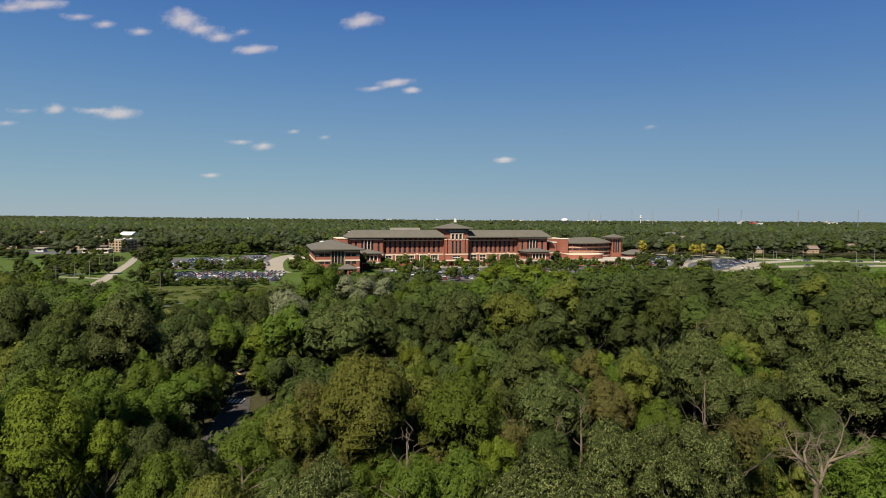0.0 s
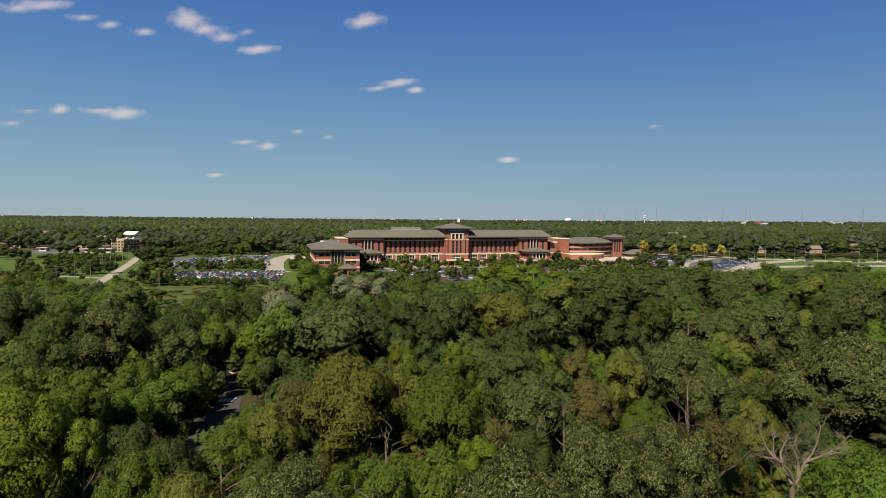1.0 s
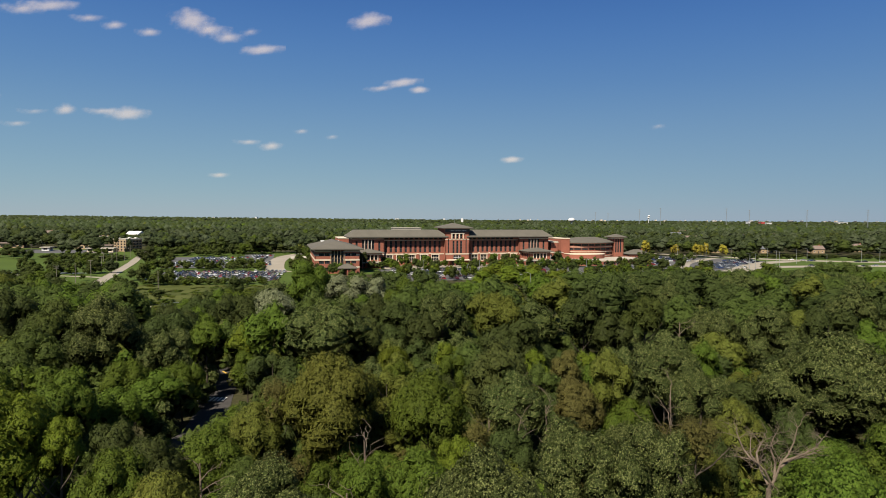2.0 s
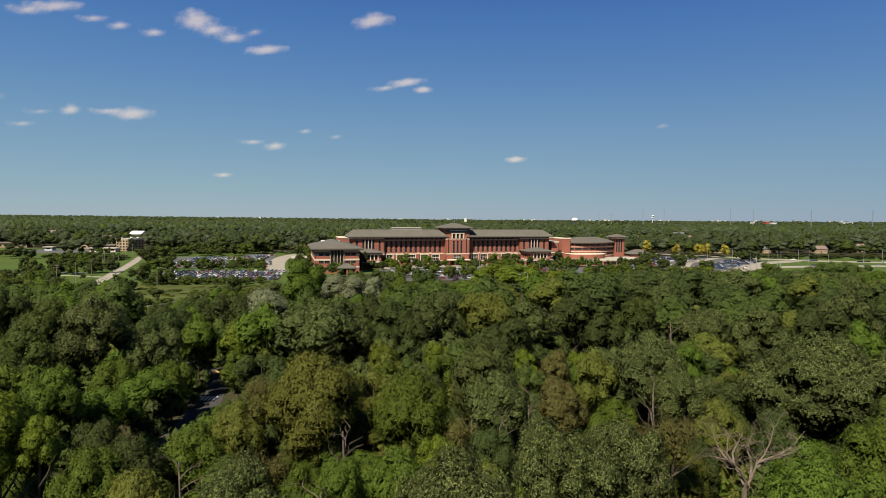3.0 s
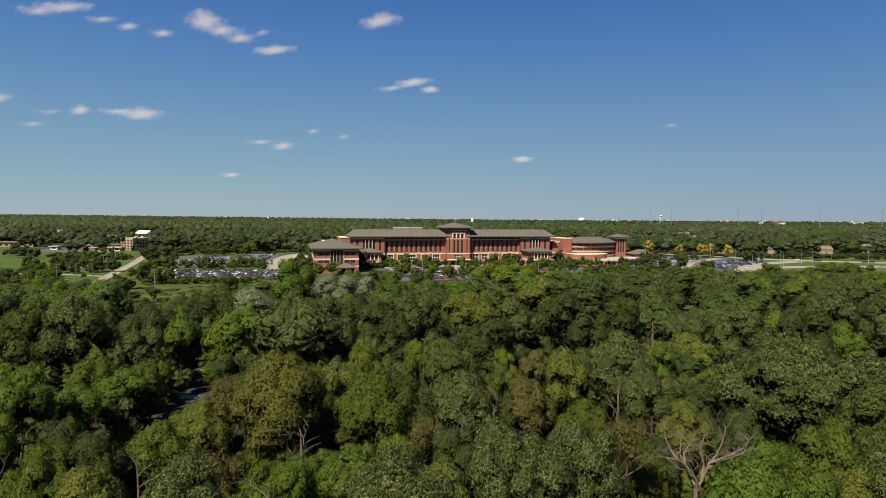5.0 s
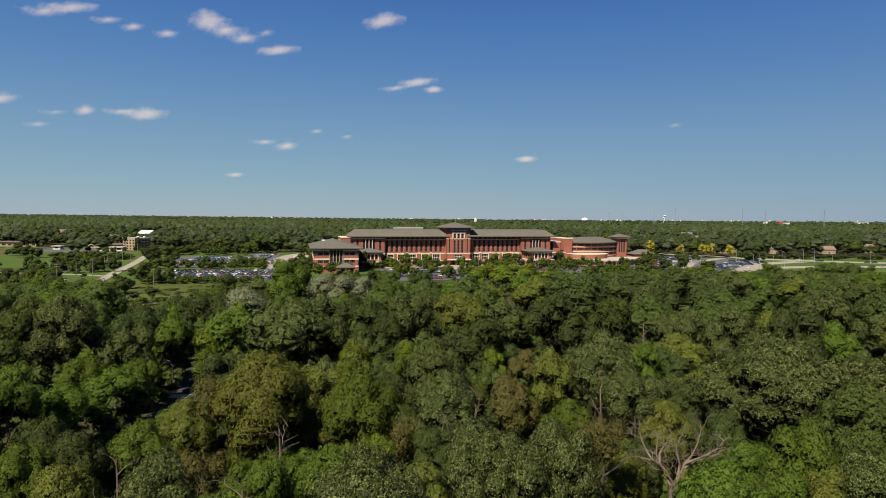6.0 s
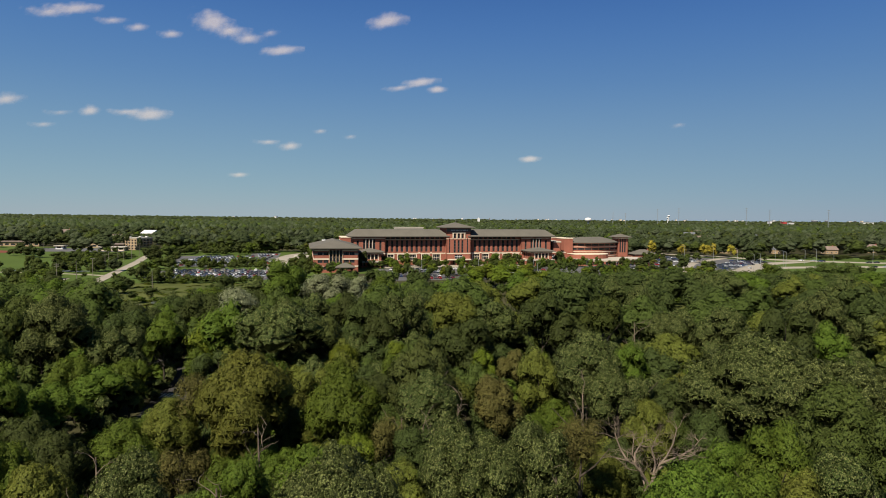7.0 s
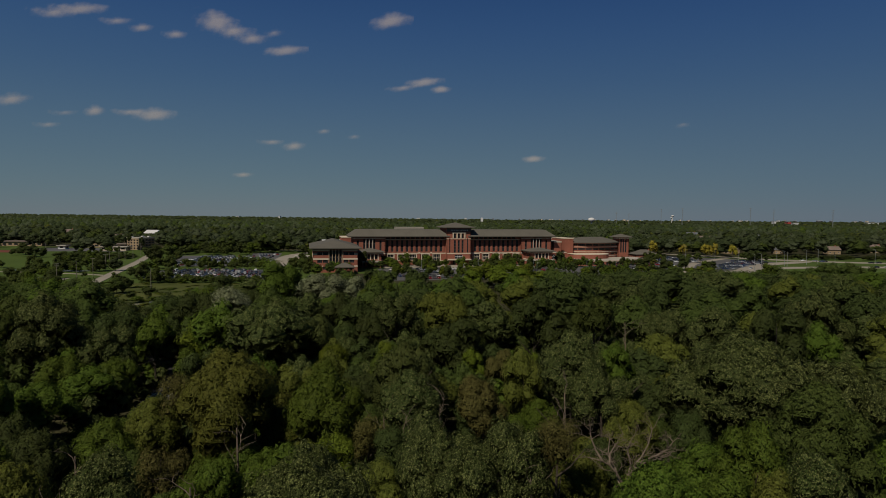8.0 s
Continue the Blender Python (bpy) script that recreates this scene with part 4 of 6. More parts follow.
for px, y, h in ((1041, 2600, 68), (1063, 2500, 62), (1118, 2600, 82), (1155, 2400, 84), (1271, 2300, 84), (1311, 2200, 76), (1412, 1900, 72), (1518, 1900, 74)):
    mast((px - 784) / 1120 * y, y, h * 0.88, "thin grey transmission mast on the horizon")
for px, y, w, h, mat, lab in ((1332, 3000, 15, 20, SIGN_RED, "distant red-fronted warehouse on the horizon"), (1343, 3050, 24, 15, WHITE, "distant white warehouse on the horizon"), (1470, 3600, 60, 15, WHITE, "distant long white warehouse"),
                              (690, 4600, 26, 19, WHITE, "distant white building on the horizon"), (1308, 3100, 8, 21, WHITE, "distant white building on the horizon"), (365, 4500, 18, 22, WHITE, "distant white building on the horizon"), (440, 4600, 16, 24, WHITE, "distant white building on the horizon")):
    t = tagged(empty("warehouse", pose((px - 784) / 1120 * y, y, 0)), lab, "building")
    bm = bmesh.new()
    box(bm, (-w / 2, -15, 0), (w / 2, 15, h))
    part("wall", bm, mat, t)
    bm = bmesh.new()
    box(bm, (-w / 2 - 1, -16, h), (w / 2 + 1, 16, h + 1.2))
    part("roof", bm, WHITE, t)
rh = random.Random(8)
for i in range(60):
    a = rh.choice((rh.uniform(-0.68, 0.72), rh.uniform(0.0, 0.72)))
    w, h = rh.uniform(4, 15), rh.uniform(15, 21)
    t = tagged(empty("distant_building", pose(a * 4700, 4700, 0)), "tiny pale building on the far horizon", "building", "buildings on the horizon")
    bm = bmesh.new()
    box(bm, (-w / 2, -12, 0), (w / 2, 12, h))
    part("wall", bm, rh.choice((WHITE, ROOF_GREY, STONE)), t)
    bm = bmesh.new()
    box(bm, (-w / 2 - 0.6, -12.6, h), (w / 2 + 0.6, 12.6, h + 1))
    part("roof", bm, WHITE, t)


# ---- trees ----

def spray(centres, normals, size, rg, slim=0.55, disorder=0.5):
    """Leaf sprays: one small polygon at each centre, facing its normal with some disorder."""
    n = len(centres)
    nn = normals + rg.normal(0, disorder, (n, 3))
    nn /= np.linalg.norm(nn, axis=1, keepdims=True)
    a = np.cross(nn, rg.normal(0, 1, (n, 3)))
    a /= np.linalg.norm(a, axis=1, keepdims=True) + 1e-9
    b = np.cross(nn, a)
    s = size * rg.uniform(0.6, 1.4, (n, 1))
    return np.stack([centres - a * s * 0.8 + b * s * slim, centres - a * s * 0.8 - b * s * slim, centres + a * s], axis=1)


CORNERS = ((1, 0, 0), (0, 1, 0), (-1, 0, 0), (0, -1, 0))
CORE = np.array([[CORNERS[i], CORNERS[(i + 1) % 4], (0, 0, z)] for i in range(4) for z in (1, -1)], dtype=float)


def dome(count, lift, turn):
    """Directions spread evenly over a ball down to lift below its middle."""
    i = np.arange(count) + 0.5
    z = 1 - i / count * (1 + lift)
    a, ring = i * 2.39996 + turn, np.sqrt(1 - z ** 2)
    return np.stack([ring * np.cos(a), ring * np.sin(a), z], axis=1)


def crown_cloud(seed, lobes, clumps, count, leaf, lift=0.3, dense=0.93, bulge=0.59):
    """Leaf sprays of one crown, about one unit in radius and to each side of its middle in height: big boughs round a leader, each a dome of rounded clumps with gaps between."""
    rg = np.random.default_rng(seed)
    way = dome(lobes, lift, seed) + rg.normal(0, 0.16, (lobes, 3))
    size = rg.uniform(0.36, 0.58, lobes) if lobes > 1 else np.array([0.8])
    middle = way * (1.0 - size * rg.uniform(0.92, 1.12, lobes))[:, None] if lobes > 1 else way * 0.12
    each = np.maximum(3, np.round(clumps * size ** 2 / (size ** 2).sum())).astype(int)
    c, d, rad = [], [], []
    for m, w, r, k in zip(middle, way, size, each):
        e = dome(k, 0.25, rg.uniform(0, 6)) + rg.normal(0, 0.12, (k, 3))
        lean = w * 0.55 + np.array([0, 0, 0.45])
        e = e + lean * 0.5
        e /= np.linalg.norm(e, axis=1, keepdims=True)
        q = r * bulge * math.sqrt(2 * math.pi * 1.25 / k) * rg.uniform(0.7, 1.3, k)
        c.append(m + e * (r - q * rg.uniform(0.5, 1.1, k))[:, None]), d.append(e), rad.append(q)
    c, d, rad = np.concatenate(c), np.concatenate(d), np.concatenate(rad)
    clumps = len(c)
    which = rg.choice(clumps, count, p=rad ** 2 / (rad ** 2).sum())
    u = rg.normal(0, 1, (count, 3)) + d[which] * 0.8 + np.array([0, 0, 0.35])
    u /= np.linalg.norm(u, axis=1, keepdims=True)
    wave = rg.normal(0, 3.0, (clumps, 3))
    p = c[which] + u * (rad[which] * (rg.uniform(0.93, 1.05, count) + 0.10 * np.sin((u * wave[which]).sum(axis=1) * 1.6)))[:, None]
    leafy = spray(p, u + np.array([0, 0, 0.12]), leaf, rg, 0.62, 0.24)
    # an added octahedral core stands for each clump's inner leaves and blocks light
    b = CORE
    bent = 1 + 0.16 * np.sin(np.einsum("fvk,ck->cfv", b, wave * 1.2))[..., None]
    mass = b[None] * bent * (rad * dense)[:, None, None, None] + c[:, None, None, :]
    # leaves take the light as the rounded clump that they belong to
    soft = u * 0.9 + d[which] * 0.25 + rg.normal(0, 0.1, (count, 3))
    soft /= np.linalg.norm(soft, axis=1, keepdims=True)
    soft = np.repeat(soft[:, None, :], 3, axis=1)
    around = (b[None] * 0.9 + d[:, None, None, :] * 0.25).reshape(-1, 3, 3)
    around /= np.linalg.norm(around, axis=2, keepdims=True)
    return np.concatenate([np.concatenate([leafy, soft], axis=2), np.concatenate([mass.reshape(-1, 3, 3), around], axis=2)])


BIG = [crown_cloud(s, n, k, 12500, 0.030, 0.4) for s, n, k in ((51, 14, 150), (52, 12, 130))]
NEAR = [crown_cloud(s, n, k, 8200, 0.035, 0.45) for s, n, k in ((1, 9, 84), (2, 11, 96), (3, 8, 76), (4, 12, 104), (5, 10, 88))]
MIDDLE = [crown_cloud(s, n, k, 4300, 0.047, 0.45, 0.95) for s, n, k in ((6, 8, 60), (7, 10, 70), (8, 7, 54), (9, 9, 66))]
MID = [crown_cloud(s, n, k, 1700, 0.067, 0.2, 0.95) for s, n, k in ((11, 7, 38), (12, 8, 44), (13, 6, 36), (14, 9, 46))]
PARK = [crown_cloud(s, n, k, 650, 0.11, 0.85, 0.9, 0.6) for s, n, k in ((15, 5, 20), (16, 6, 24), (17, 5, 18))]
SMALL = [crown_cloud(s, 4, 12, 120, 0.20, 0.8, 0.9, 0.66) for s in (18, 19, 20)]
BUSH = [crown_cloud(s, 5, 17, 180, 0.16, 0.7, 0.95, 0.62) for s in (24, 25, 26)]
THIN = [crown_cloud(s, n, k, 4200, 0.032, 0.5, 0.4) for s, n, k in ((21, 8, 50), (22, 7, 42))]
NEAR_ME, MIDDLE_ME, MID_ME, PARK_ME, THIN_ME, BIG_ME = [[quads("crown", q[:, :, :3], 3, [LEAF["green"]], None, q[:, :, 3:]) for q in group] for group in (NEAR, MIDDLE, MID, PARK, THIN, BIG)]


def trunk_mesh(seed, limbs=6):
    """Trunk and limbs of one unit height with the crown's middle at 0.62."""
    r = random.Random(seed)
    bm = bmesh.new()
    tube(bm, [(0, 0, 0), (0.006, 0.004, 0.2), (-0.006, 0.01, 0.45), (0.01, 0, 0.80)], [0.017, 0.013, 0.010, 0.003], 7)
    for i in range(limbs):
        a, z = 2 * math.pi * (i + r.random() * 0.6) / limbs, 0.26 + 0.4 * i / limbs
        ln = 0.16 + 0.08 * r.random()
        tube(bm, [(0, 0, z), (math.cos(a) * ln * 0.5, math.sin(a) * ln * 0.5, z + 0.09), (math.cos(a) * ln, math.sin(a) * ln, z + 0.22)], [0.007, 0.005, 0.002], 5)
    return mesh_of(bm, "trunk")


TRUNKS = [trunk_mesh(s) for s in range(3)]
for me in TRUNKS:
    me.materials.append(BARK)

WORDS = {
    "green": "leafy green deciduous tree in the wood", "dark": "dark green deciduous tree with a dense crown", "bright": "bright green deciduous tree with a full crown",
    "lime": "yellow-green deciduous tree in full leaf", "olive": "olive green tree with a broad fine-leaved crown", "russet": "brownish olive tree with thinning leaves",
    "silver": "large tree with pale silvery green leaves", "grey": "pale grey-green willow-like tree", "dusty": "dull green deciduous tree", "cool": "round-crowned deciduous tree with haze painted into its blue-green leaves", "gold": "golden yellow tree beside the parking lot"}


def tree(x, y, h, r, species, meshes, k, group="trees of the wood", low=0.2):
    t = tagged(empty("tree", pose(x, y, 0, 0, 0, (k * 67) % 360)), WORDS[species], "tree", group)
    tr = part("trunk", None, BARK, t, "", TRUNKS[k % 3])
    tr.scale = (h, h, h)
    cr = part("crown", None, LEAF[species], t, "", meshes[k % len(meshes)])
    half = min(h * (1 - low) / 2, (1.4 if r > 4 else 1.6) * r)
    cr.location, cr.scale = (0, 0, h - half * 1.02), (r, r, half)
    cr.material_slots[0].link = "OBJECT"
    cr.material_slots[0].material = LEAF[species]
    return t


placed = []
serial = [0]


def grow(x, y, h, r, species, low=0.06):
    placed.append((x, y, r))
    serial[0] += 1
    away = math.hypot(x - 11, y)
    meshes = (THIN_ME if species == "russet" and r < 4 else NEAR_ME) if away < 98 else (MIDDLE_ME if away < 140 or r > 5.2 else MID_ME)
    if r > 6.4 and away < 125:
        meshes, low = BIG_ME, 0.05
    tree(x, y, h, r, species, meshes, serial[0], low=low)


# the marked trees of the wood: x, y, height, crown radius
GREEN = [(-27.5, 158, 20.2, 6), (51, 146.5, 21.2, 5.4), (64, 73.5, 19.6, 5.2), (-80.3, 134, 20.8, 6.4), (-66.7, 106, 19.3, 5.8)]
GREY = [(-34, 238, 17.4, 9), (-46, 240, 15.2, 6), (-24, 240, 15.8, 6), (-38.5, 156, 20.9, 4.8)]
BRIGHT = [(-13.6, 219, 13.8, 5.5), (2.9, 85.4, 17.4, 5.6), (-3.8, 61.5, 14.2, 3.8), (45, 98, 19.6, 2.8), (97.8, 139, 15.8, 4.5), (50, 61.5, 18.8, 3.6), (38.3, 50.5, 18.9, 4.2), (44, 54.5, 17, 3.4), (-46.8, 134.5, 16.4, 4.6), (-52.7, 112, 12.9, 4.4), (-48.8, 87, 17.2, 4.6), (-24.3, 78.5, 12, 4.4), (-46.4, 97, 11.9, 4.8), (-43.6, 114, 12.2, 3.6), (-27.2, 60, 15.8, 3.8), (-4, 112, 13, 2.8), (6, 118, 13, 3), (32, 112, 13, 2.8), (-62, 165, 13.5, 5.2), (-58, 190, 15.5, 5.4), (-66, 205, 13, 5), (-75, 222, 11.5, 5)]
BRIGHT_MORE = [(-8, 82, 9.5, 3.8), (-12.5, 86, 9, 3.6), (-3.5, 79, 8.5, 3.2), (-10, 74, 9, 3), (33, 95, 11, 4), (30, 90, 10.5, 3.5), (-84, 210, 9.8, 4.6), (-70, 238, 10.5, 4.8), (-80, 244, 9.5, 4.6), (-62, 226, 12, 5), (-58, 92, 17, 5.8), (-62, 78, 17, 5.8), (29.5, 54, 13, 4.2), (50, 73, 13, 4.4), (2, 70, 12.5, 4.2), (-45, 74, 13, 4), (-36, 128, 11, 3.2)]
SILVER = [(-23.6, 150, 18.2, 6), (3.9, 156, 20.8, 6.3), (14.5, 86.4, 17.2, 4.6), (19.9, 67.5, 16.6, 4.8), (9.4, 53, 18.6, 6.5), (23, 62.5, 15.6, 3.8), (27.6, 65.4, 17.2, 4.4), (37.6, 93, 21.8, 5.2), (41, 88, 18, 4.2), (67, 176, 19.2, 5), (67.2, 147, 18.4, 6.5), (75.3, 136.5, 20.6, 7), (106, 158, 21.2, 7), (61, 92, 22.2, 9.2), (69.5, 83.5, 21.4, 6.2), (56, 61, 16.4, 4), (-60.2, 119, 23.4, 6.2), (-51.2, 123, 17.4, 5.8), (-10.2, 53.5, 17.2, 4.2), (78, 96, 13, 8)]
DULL = [(-14.5, 145, 15.8, 5.2), (13.5, 92.6, 19.7, 5.2)]
DARK = [(-1.2, 145, 16, 3.8), (19.4, 133.5, 17.8, 6.5), (37.4, 150, 21.4, 5.8), (87, 136, 20.8, 6.5), (43, 145.5, 16.2, 4.8), (-73, 132, 15, 5.2), (-96, 144, 21.8, 6.5), (-34.9, 76, 12.8, 4), (68, 101, 11, 4.5), (73, 109, 13, 5), (-8, 170, 16, 6), (-16, 180, 15.5, 5), (-66, 180, 15.5, 5.4), (-73, 196, 13, 5), (-52, 184, 16.5, 5.4), (-90, 222, 7.5, 4.5), (-49, 200, 15, 5.4), (-29, 71, 12.5, 4.2), (52, 101, 13, 5.5), (-28, 118, 13, 5), (-56, 137, 18, 5.6), (-60, 150, 18, 6), (-47, 166, 17, 5.5)]
DARK_MORE = [(-55, 172, 18, 6)]
OLIVE = [(16.2, 148, 21.8, 6), (-10.7, 84, 20.2, 7), (31.2, 99, 17.9, 3.8), (60.5, 115, 11.6, 3.4), (44.4, 85, 14.2, 3.8), (50.5, 58.5, 15.6, 2.8), (-20.2, 82, 13.8, 4.2), (-20.4, 57, 15.5, 4), (-4.5, 89, 10.3, 3.5), (14, 106, 13, 7.2), (35.5, 74, 11, 3.8), (-5, 105, 13, 5)]
LIME = [(-6.2, 129, 12.3, 2.9), (5.6, 132.4, 12.5, 3.6), (23, 127, 12, 2.6), (35, 135, 10.2, 3), (-42.2, 146, 12.6, 5.2), (-38, 62, 21.8, 5.4), (-33.6, 62, 18.2, 2.2), (6.5, 74, 12.5, 2.8), (1, 52, 11, 3.6)]
RUSSET = [(28.2, 123.4, 12.8, 3.4), (24.5, 90.4, 15.8, 4.2), (32.2, 67, 18.2, 2.8), (-17.7, 84, 17.7, 2.9), (9.5, 81, 13, 3), (33, 80, 13, 3.4), (21, 80, 11, 3.4), (-14, 72, 12, 3.2)]
TALL = [(-39, 199, 25.2, 7), (-8, 206, 19, 5.5)]
for rows, species in ((GREEN, "green"), (GREY, "grey"), (BRIGHT, "bright"), (BRIGHT_MORE, "bright"), (SILVER, "silver"), (DULL, "dusty"), (DARK, "dark"), (DARK_MORE, "dark"), (OLIVE, "olive"), (LIME, "lime"), (RUSSET, "russet"), (TALL, "bright")):
    for x, y, h, r in rows:
        grow(x, y, h, r, species)

# tree-free circles, offset toward the camera so that the lane stays in view
LANE_SIGHT = [(-49, 76, 3), (-43, 85, 3.4), (-39, 92, 4.2), (-37.5, 100, 4.6), (-36.5, 109, 5.0), (-38, 119, 5.0), (-41, 130, 5.0), (-47, 144, 4.4), (-53, 154, 3)]
placed.append((38.2, 63.6, 5.0))


def wood_edge(x):
    """How far the wood reaches, across its width."""
    return 222 + 8 * math.sin(x * 0.021) + 0.34 * max(0, x - 20) + 0.12 * max(0, -x - 100) + 7 * math.sin(x * 0.09)


SIGHT = ((-9, 0.088), (-0.63, 0.088), (-0.60, 0.106), (-0.51, 0.110), (-0.475, 0.115), (-0.455, 0.137), (-0.34, 0.130), (-0.27, 0.104), (-0.06, 0.104), (0.09, 0.103), (0.15, 0.087), (0.30, 0.084), (0.50, 0.083), (9, 0.083))


def ceiling_at(x, y):
    """How high a tree may stand where the land beyond it is open to view."""
    s = x / y
    for (a, ka), (b, kb) in zip(SIGHT, SIGHT[1:]):
        if s < b:
            return 38.4 - y * (ka + (kb - ka) * max(0, s - a) / (b - a) if a > -9 else kb)
    return 38.4 - y * 0.083


stuff = []
r7 = random.Random(5)
cells = {}
for p in placed:
    cells.setdefault((int(p[0] // 16), int(p[1] // 16)), []).append(p)


def free(x, y, r, tight=0.82):
    cx, cy = int(x // 16), int(y // 16)
    for i in (-1, 0, 1):
        for j in (-1, 0, 1):
            for px, py, pr in cells.get((cx + i, cy + j), ()):
                if math.hypot(px - x, py - y) < (pr + r) * tight:
                    return False
    return True


KINDS = ["green", "dark", "bright", "olive", "silver", "lime", "russet"]
WEIGHT = [30, 24, 11, 14, 20, 0, 1]
WEST = [38, 18, 32, 4, 8, 0, 0]
EAST = [20, 34, 4, 12, 28, 1, 1]
spots = []
for tries in range(16000):
    y = 40 + 235 * math.sqrt(r7.random())
    x = 11 + (0.80 * y + 22) * (2 * r7.random() - 1)
    if y > wood_edge(x) or (tries > 9000 and y > 110 and x > 0.05 * y) or (y > 178 and -0.49 * y < x < -0.30 * y):
        continue
    r = r7.uniform(5.4, 9.2) if tries < 5000 else (r7.uniform(3.6, 5.5) if tries < 9000 else r7.uniform(2.6, 3.6))
    if any(math.hypot(x - a, y - b) < c + r * 0.75 for a, b, c in LANE_SIGHT) or not free(x, y, r, 0.82 if y < 105 or r < 5.4 else 0.98):
        continue
    sp = r7.choices(KINDS, WEST if x < -0.22 * y else WEIGHT if x < 0.1 * y else EAST)[0]
    h = (7.6 + 1.35 * r + r7.uniform(-3.2, 2.6)) + 0.012 * max(0, y - 110)
    if r < 5.4:
        h = min(h, r7.uniform(8.5, 12))
    if y < 125:
        h = r7.uniform(7.5, 11.5) if y < 75 else r7.uniform(9, 13.5)
        r = min(r, h * 0.42)
    if y > 120:
        h = min(h, ceiling_at(x, y))
        if h < 4:
            continue
        r = min(r, h * 0.5)
    if 150 < y < 236 and -0.215 < (x - 10) / y < -0.13:
        h = min(h, 38.6 - 0.128 * y)
    if y < 104 and -0.47 - 0.5 * r / y < (x - 2) / y < -0.34 + 0.5 * r / y:
        h = min(h, 39.0 - 0.40 * y)
        if h < 3.5:
            continue
    cells.setdefault((int(x // 16), int(y // 16)), []).append((x, y, r))
    spots.append((math.hypot(x - 11, y), x, y, h, r, sp))
spots.sort()
for i, (_, x, y, h, r, sp) in enumerate(spots):
    if len(placed) < 190:
        grow(x, y, h, r, sp)
    else:
        stuff.append((x, y, h, r, sp))


def woods(name, rows, shapes, label, low=0.2, seed=1):
    """Many trees joined into one piece of woodland; leaf colours differ tree by tree."""
    rg = np.random.default_rng(seed)
    names = list(LEAF)
    allq, idx, soft = [], [], []
    for i, (x, y, h, r, sp) in enumerate(rows):
        q = shapes[i % len(shapes)]
        a = rg.uniform(0, 6.28)
        rot = np.array([[math.cos(a), -math.sin(a), 0], [math.sin(a), math.cos(a), 0], [0, 0, 1]])
        half = h * (1 - low) / 2
        soft.append((q[:, :, 3:].reshape(-1, 3) @ rot.T).astype(np.float32))
        allq.append((q[:, :, :3].reshape(-1, 3) @ rot.T * np.array([r, r, half]) + np.array([x, y, h - half * 1.02])).astype(np.float32))
        idx.append(np.full(len(q), names.index(sp), dtype=np.int32))
    ob = new(name, quads(name, np.concatenate(allq), 3, [LEAF[n] for n in names], np.concatenate(idx), np.concatenate(soft)))
    return tagged(ob, label, "woodland", "", "stuff")


woods("woodland", stuff, MID, "mixed green deciduous wood", seed=3)
brush = []
for i in range(520):
    y = 38 + 150 * math.sqrt(r7.random())
    x = 11 + (0.74 * y + 16) * (2 * r7.random() - 1)
    if not any(math.hypot(x - a, y - b) < c * 0.75 for a, b, c in LANE_SIGHT):
        brush.append((x, y, r7.uniform(3.0, 7.5), r7.uniform(1.8, 3.4), r7.choices(KINDS, WEIGHT)[0]))
for i in range(210):
    y = 40 + 62 * r7.random()
    x = 11 + (0.74 * y + 10) * (2 * r7.random() - 1)
    if not any(math.hypot(x - a, y - b) < c for a, b, c in LANE_SIGHT):
        brush.append((x, y, r7.uniform(4.5, 8.5), r7.uniform(2.6, 4.4), r7.choices(KINDS, WEIGHT)[0]))
for i in range(280):
    y = 112 + 112 * r7.random()
    x = 11 + (0.74 * y + 10) * (2 * r7.random() - 1)
    if y < wood_edge(x) - 6 and not any(math.hypot(x - a, y - b) < c + 1 for a, b, c in LANE_SIGHT):
        brush.append((x, y, min(r7.uniform(6, 11), ceiling_at(x, y)), r7.uniform(3.0, 4.8), r7.choices(KINDS, WEIGHT)[0]))
brush = [b for b in brush if b[2] > 2.5]
for i in range(14):
    brush.append((40 + r7.uniform(-6, 7), 69 + r7.uniform(-6, 5), r7.uniform(3, 5), r7.uniform(2.2, 3.4), r7.choice(("green", "dark", "bright"))))
brush += [(50 + 3.1 * (i % 5), 74 + 4.2 * (i // 5), 4.0 + (i * 7) % 4, 2.6 + (i % 3) * 0.4, ("green", "dark", "bright", "olive")[i % 4]) for i in range(20)]
brush += [(37.6, 63.0, 11.2, 3.4, "green"), (42.4, 64.0, 10.6, 3.2, "dark"), (39.6, 62.6, 10.4, 3.0, "bright")]
woods("undergrowth", brush, SMALL, "green shrubs and saplings under the trees", 0.0, 6)

# leafless tree
dead = tagged(empty("dead_tree", pose(38.2, 63.2, 0)), "bare dead tree with twisted pale brown branches", "dead tree")
r9 = random.Random(12)
bm = bmesh.new()
tube(bm, [(0.4, 0, 0), (0.1, 0, 4.4), (0.0, 0.0, 11.1)], [0.40, 0.32, 0.24], 9)
part("trunk", bm, DEADWOOD, dead)


def branch(bm, p, d, length, rad, depth):
    path, radii = [p], [rad]
    q, v = Vector(p), Vector(d)
    for i in range(4):
        v = (v + Vector((r9.uniform(-0.6, 0.6), r9.uniform(-0.6, 0.6), r9.uniform(-0.35, 0.3)))).normalized()
        q = q + v * length / 4
        path.append(tuple(q)), radii.append(rad * (1 - 0.2 * (i + 1)))
        if depth and i > 0:
            w = (v + Vector((r9.uniform(-1, 1), r9.uniform(-1, 1), r9.uniform(-0.3, 0.6)))).normalized()
            branch(bm, tuple(q), w, length * 0.6, rad * 0.55, depth - 1)
    tube(bm, path, radii, 5)


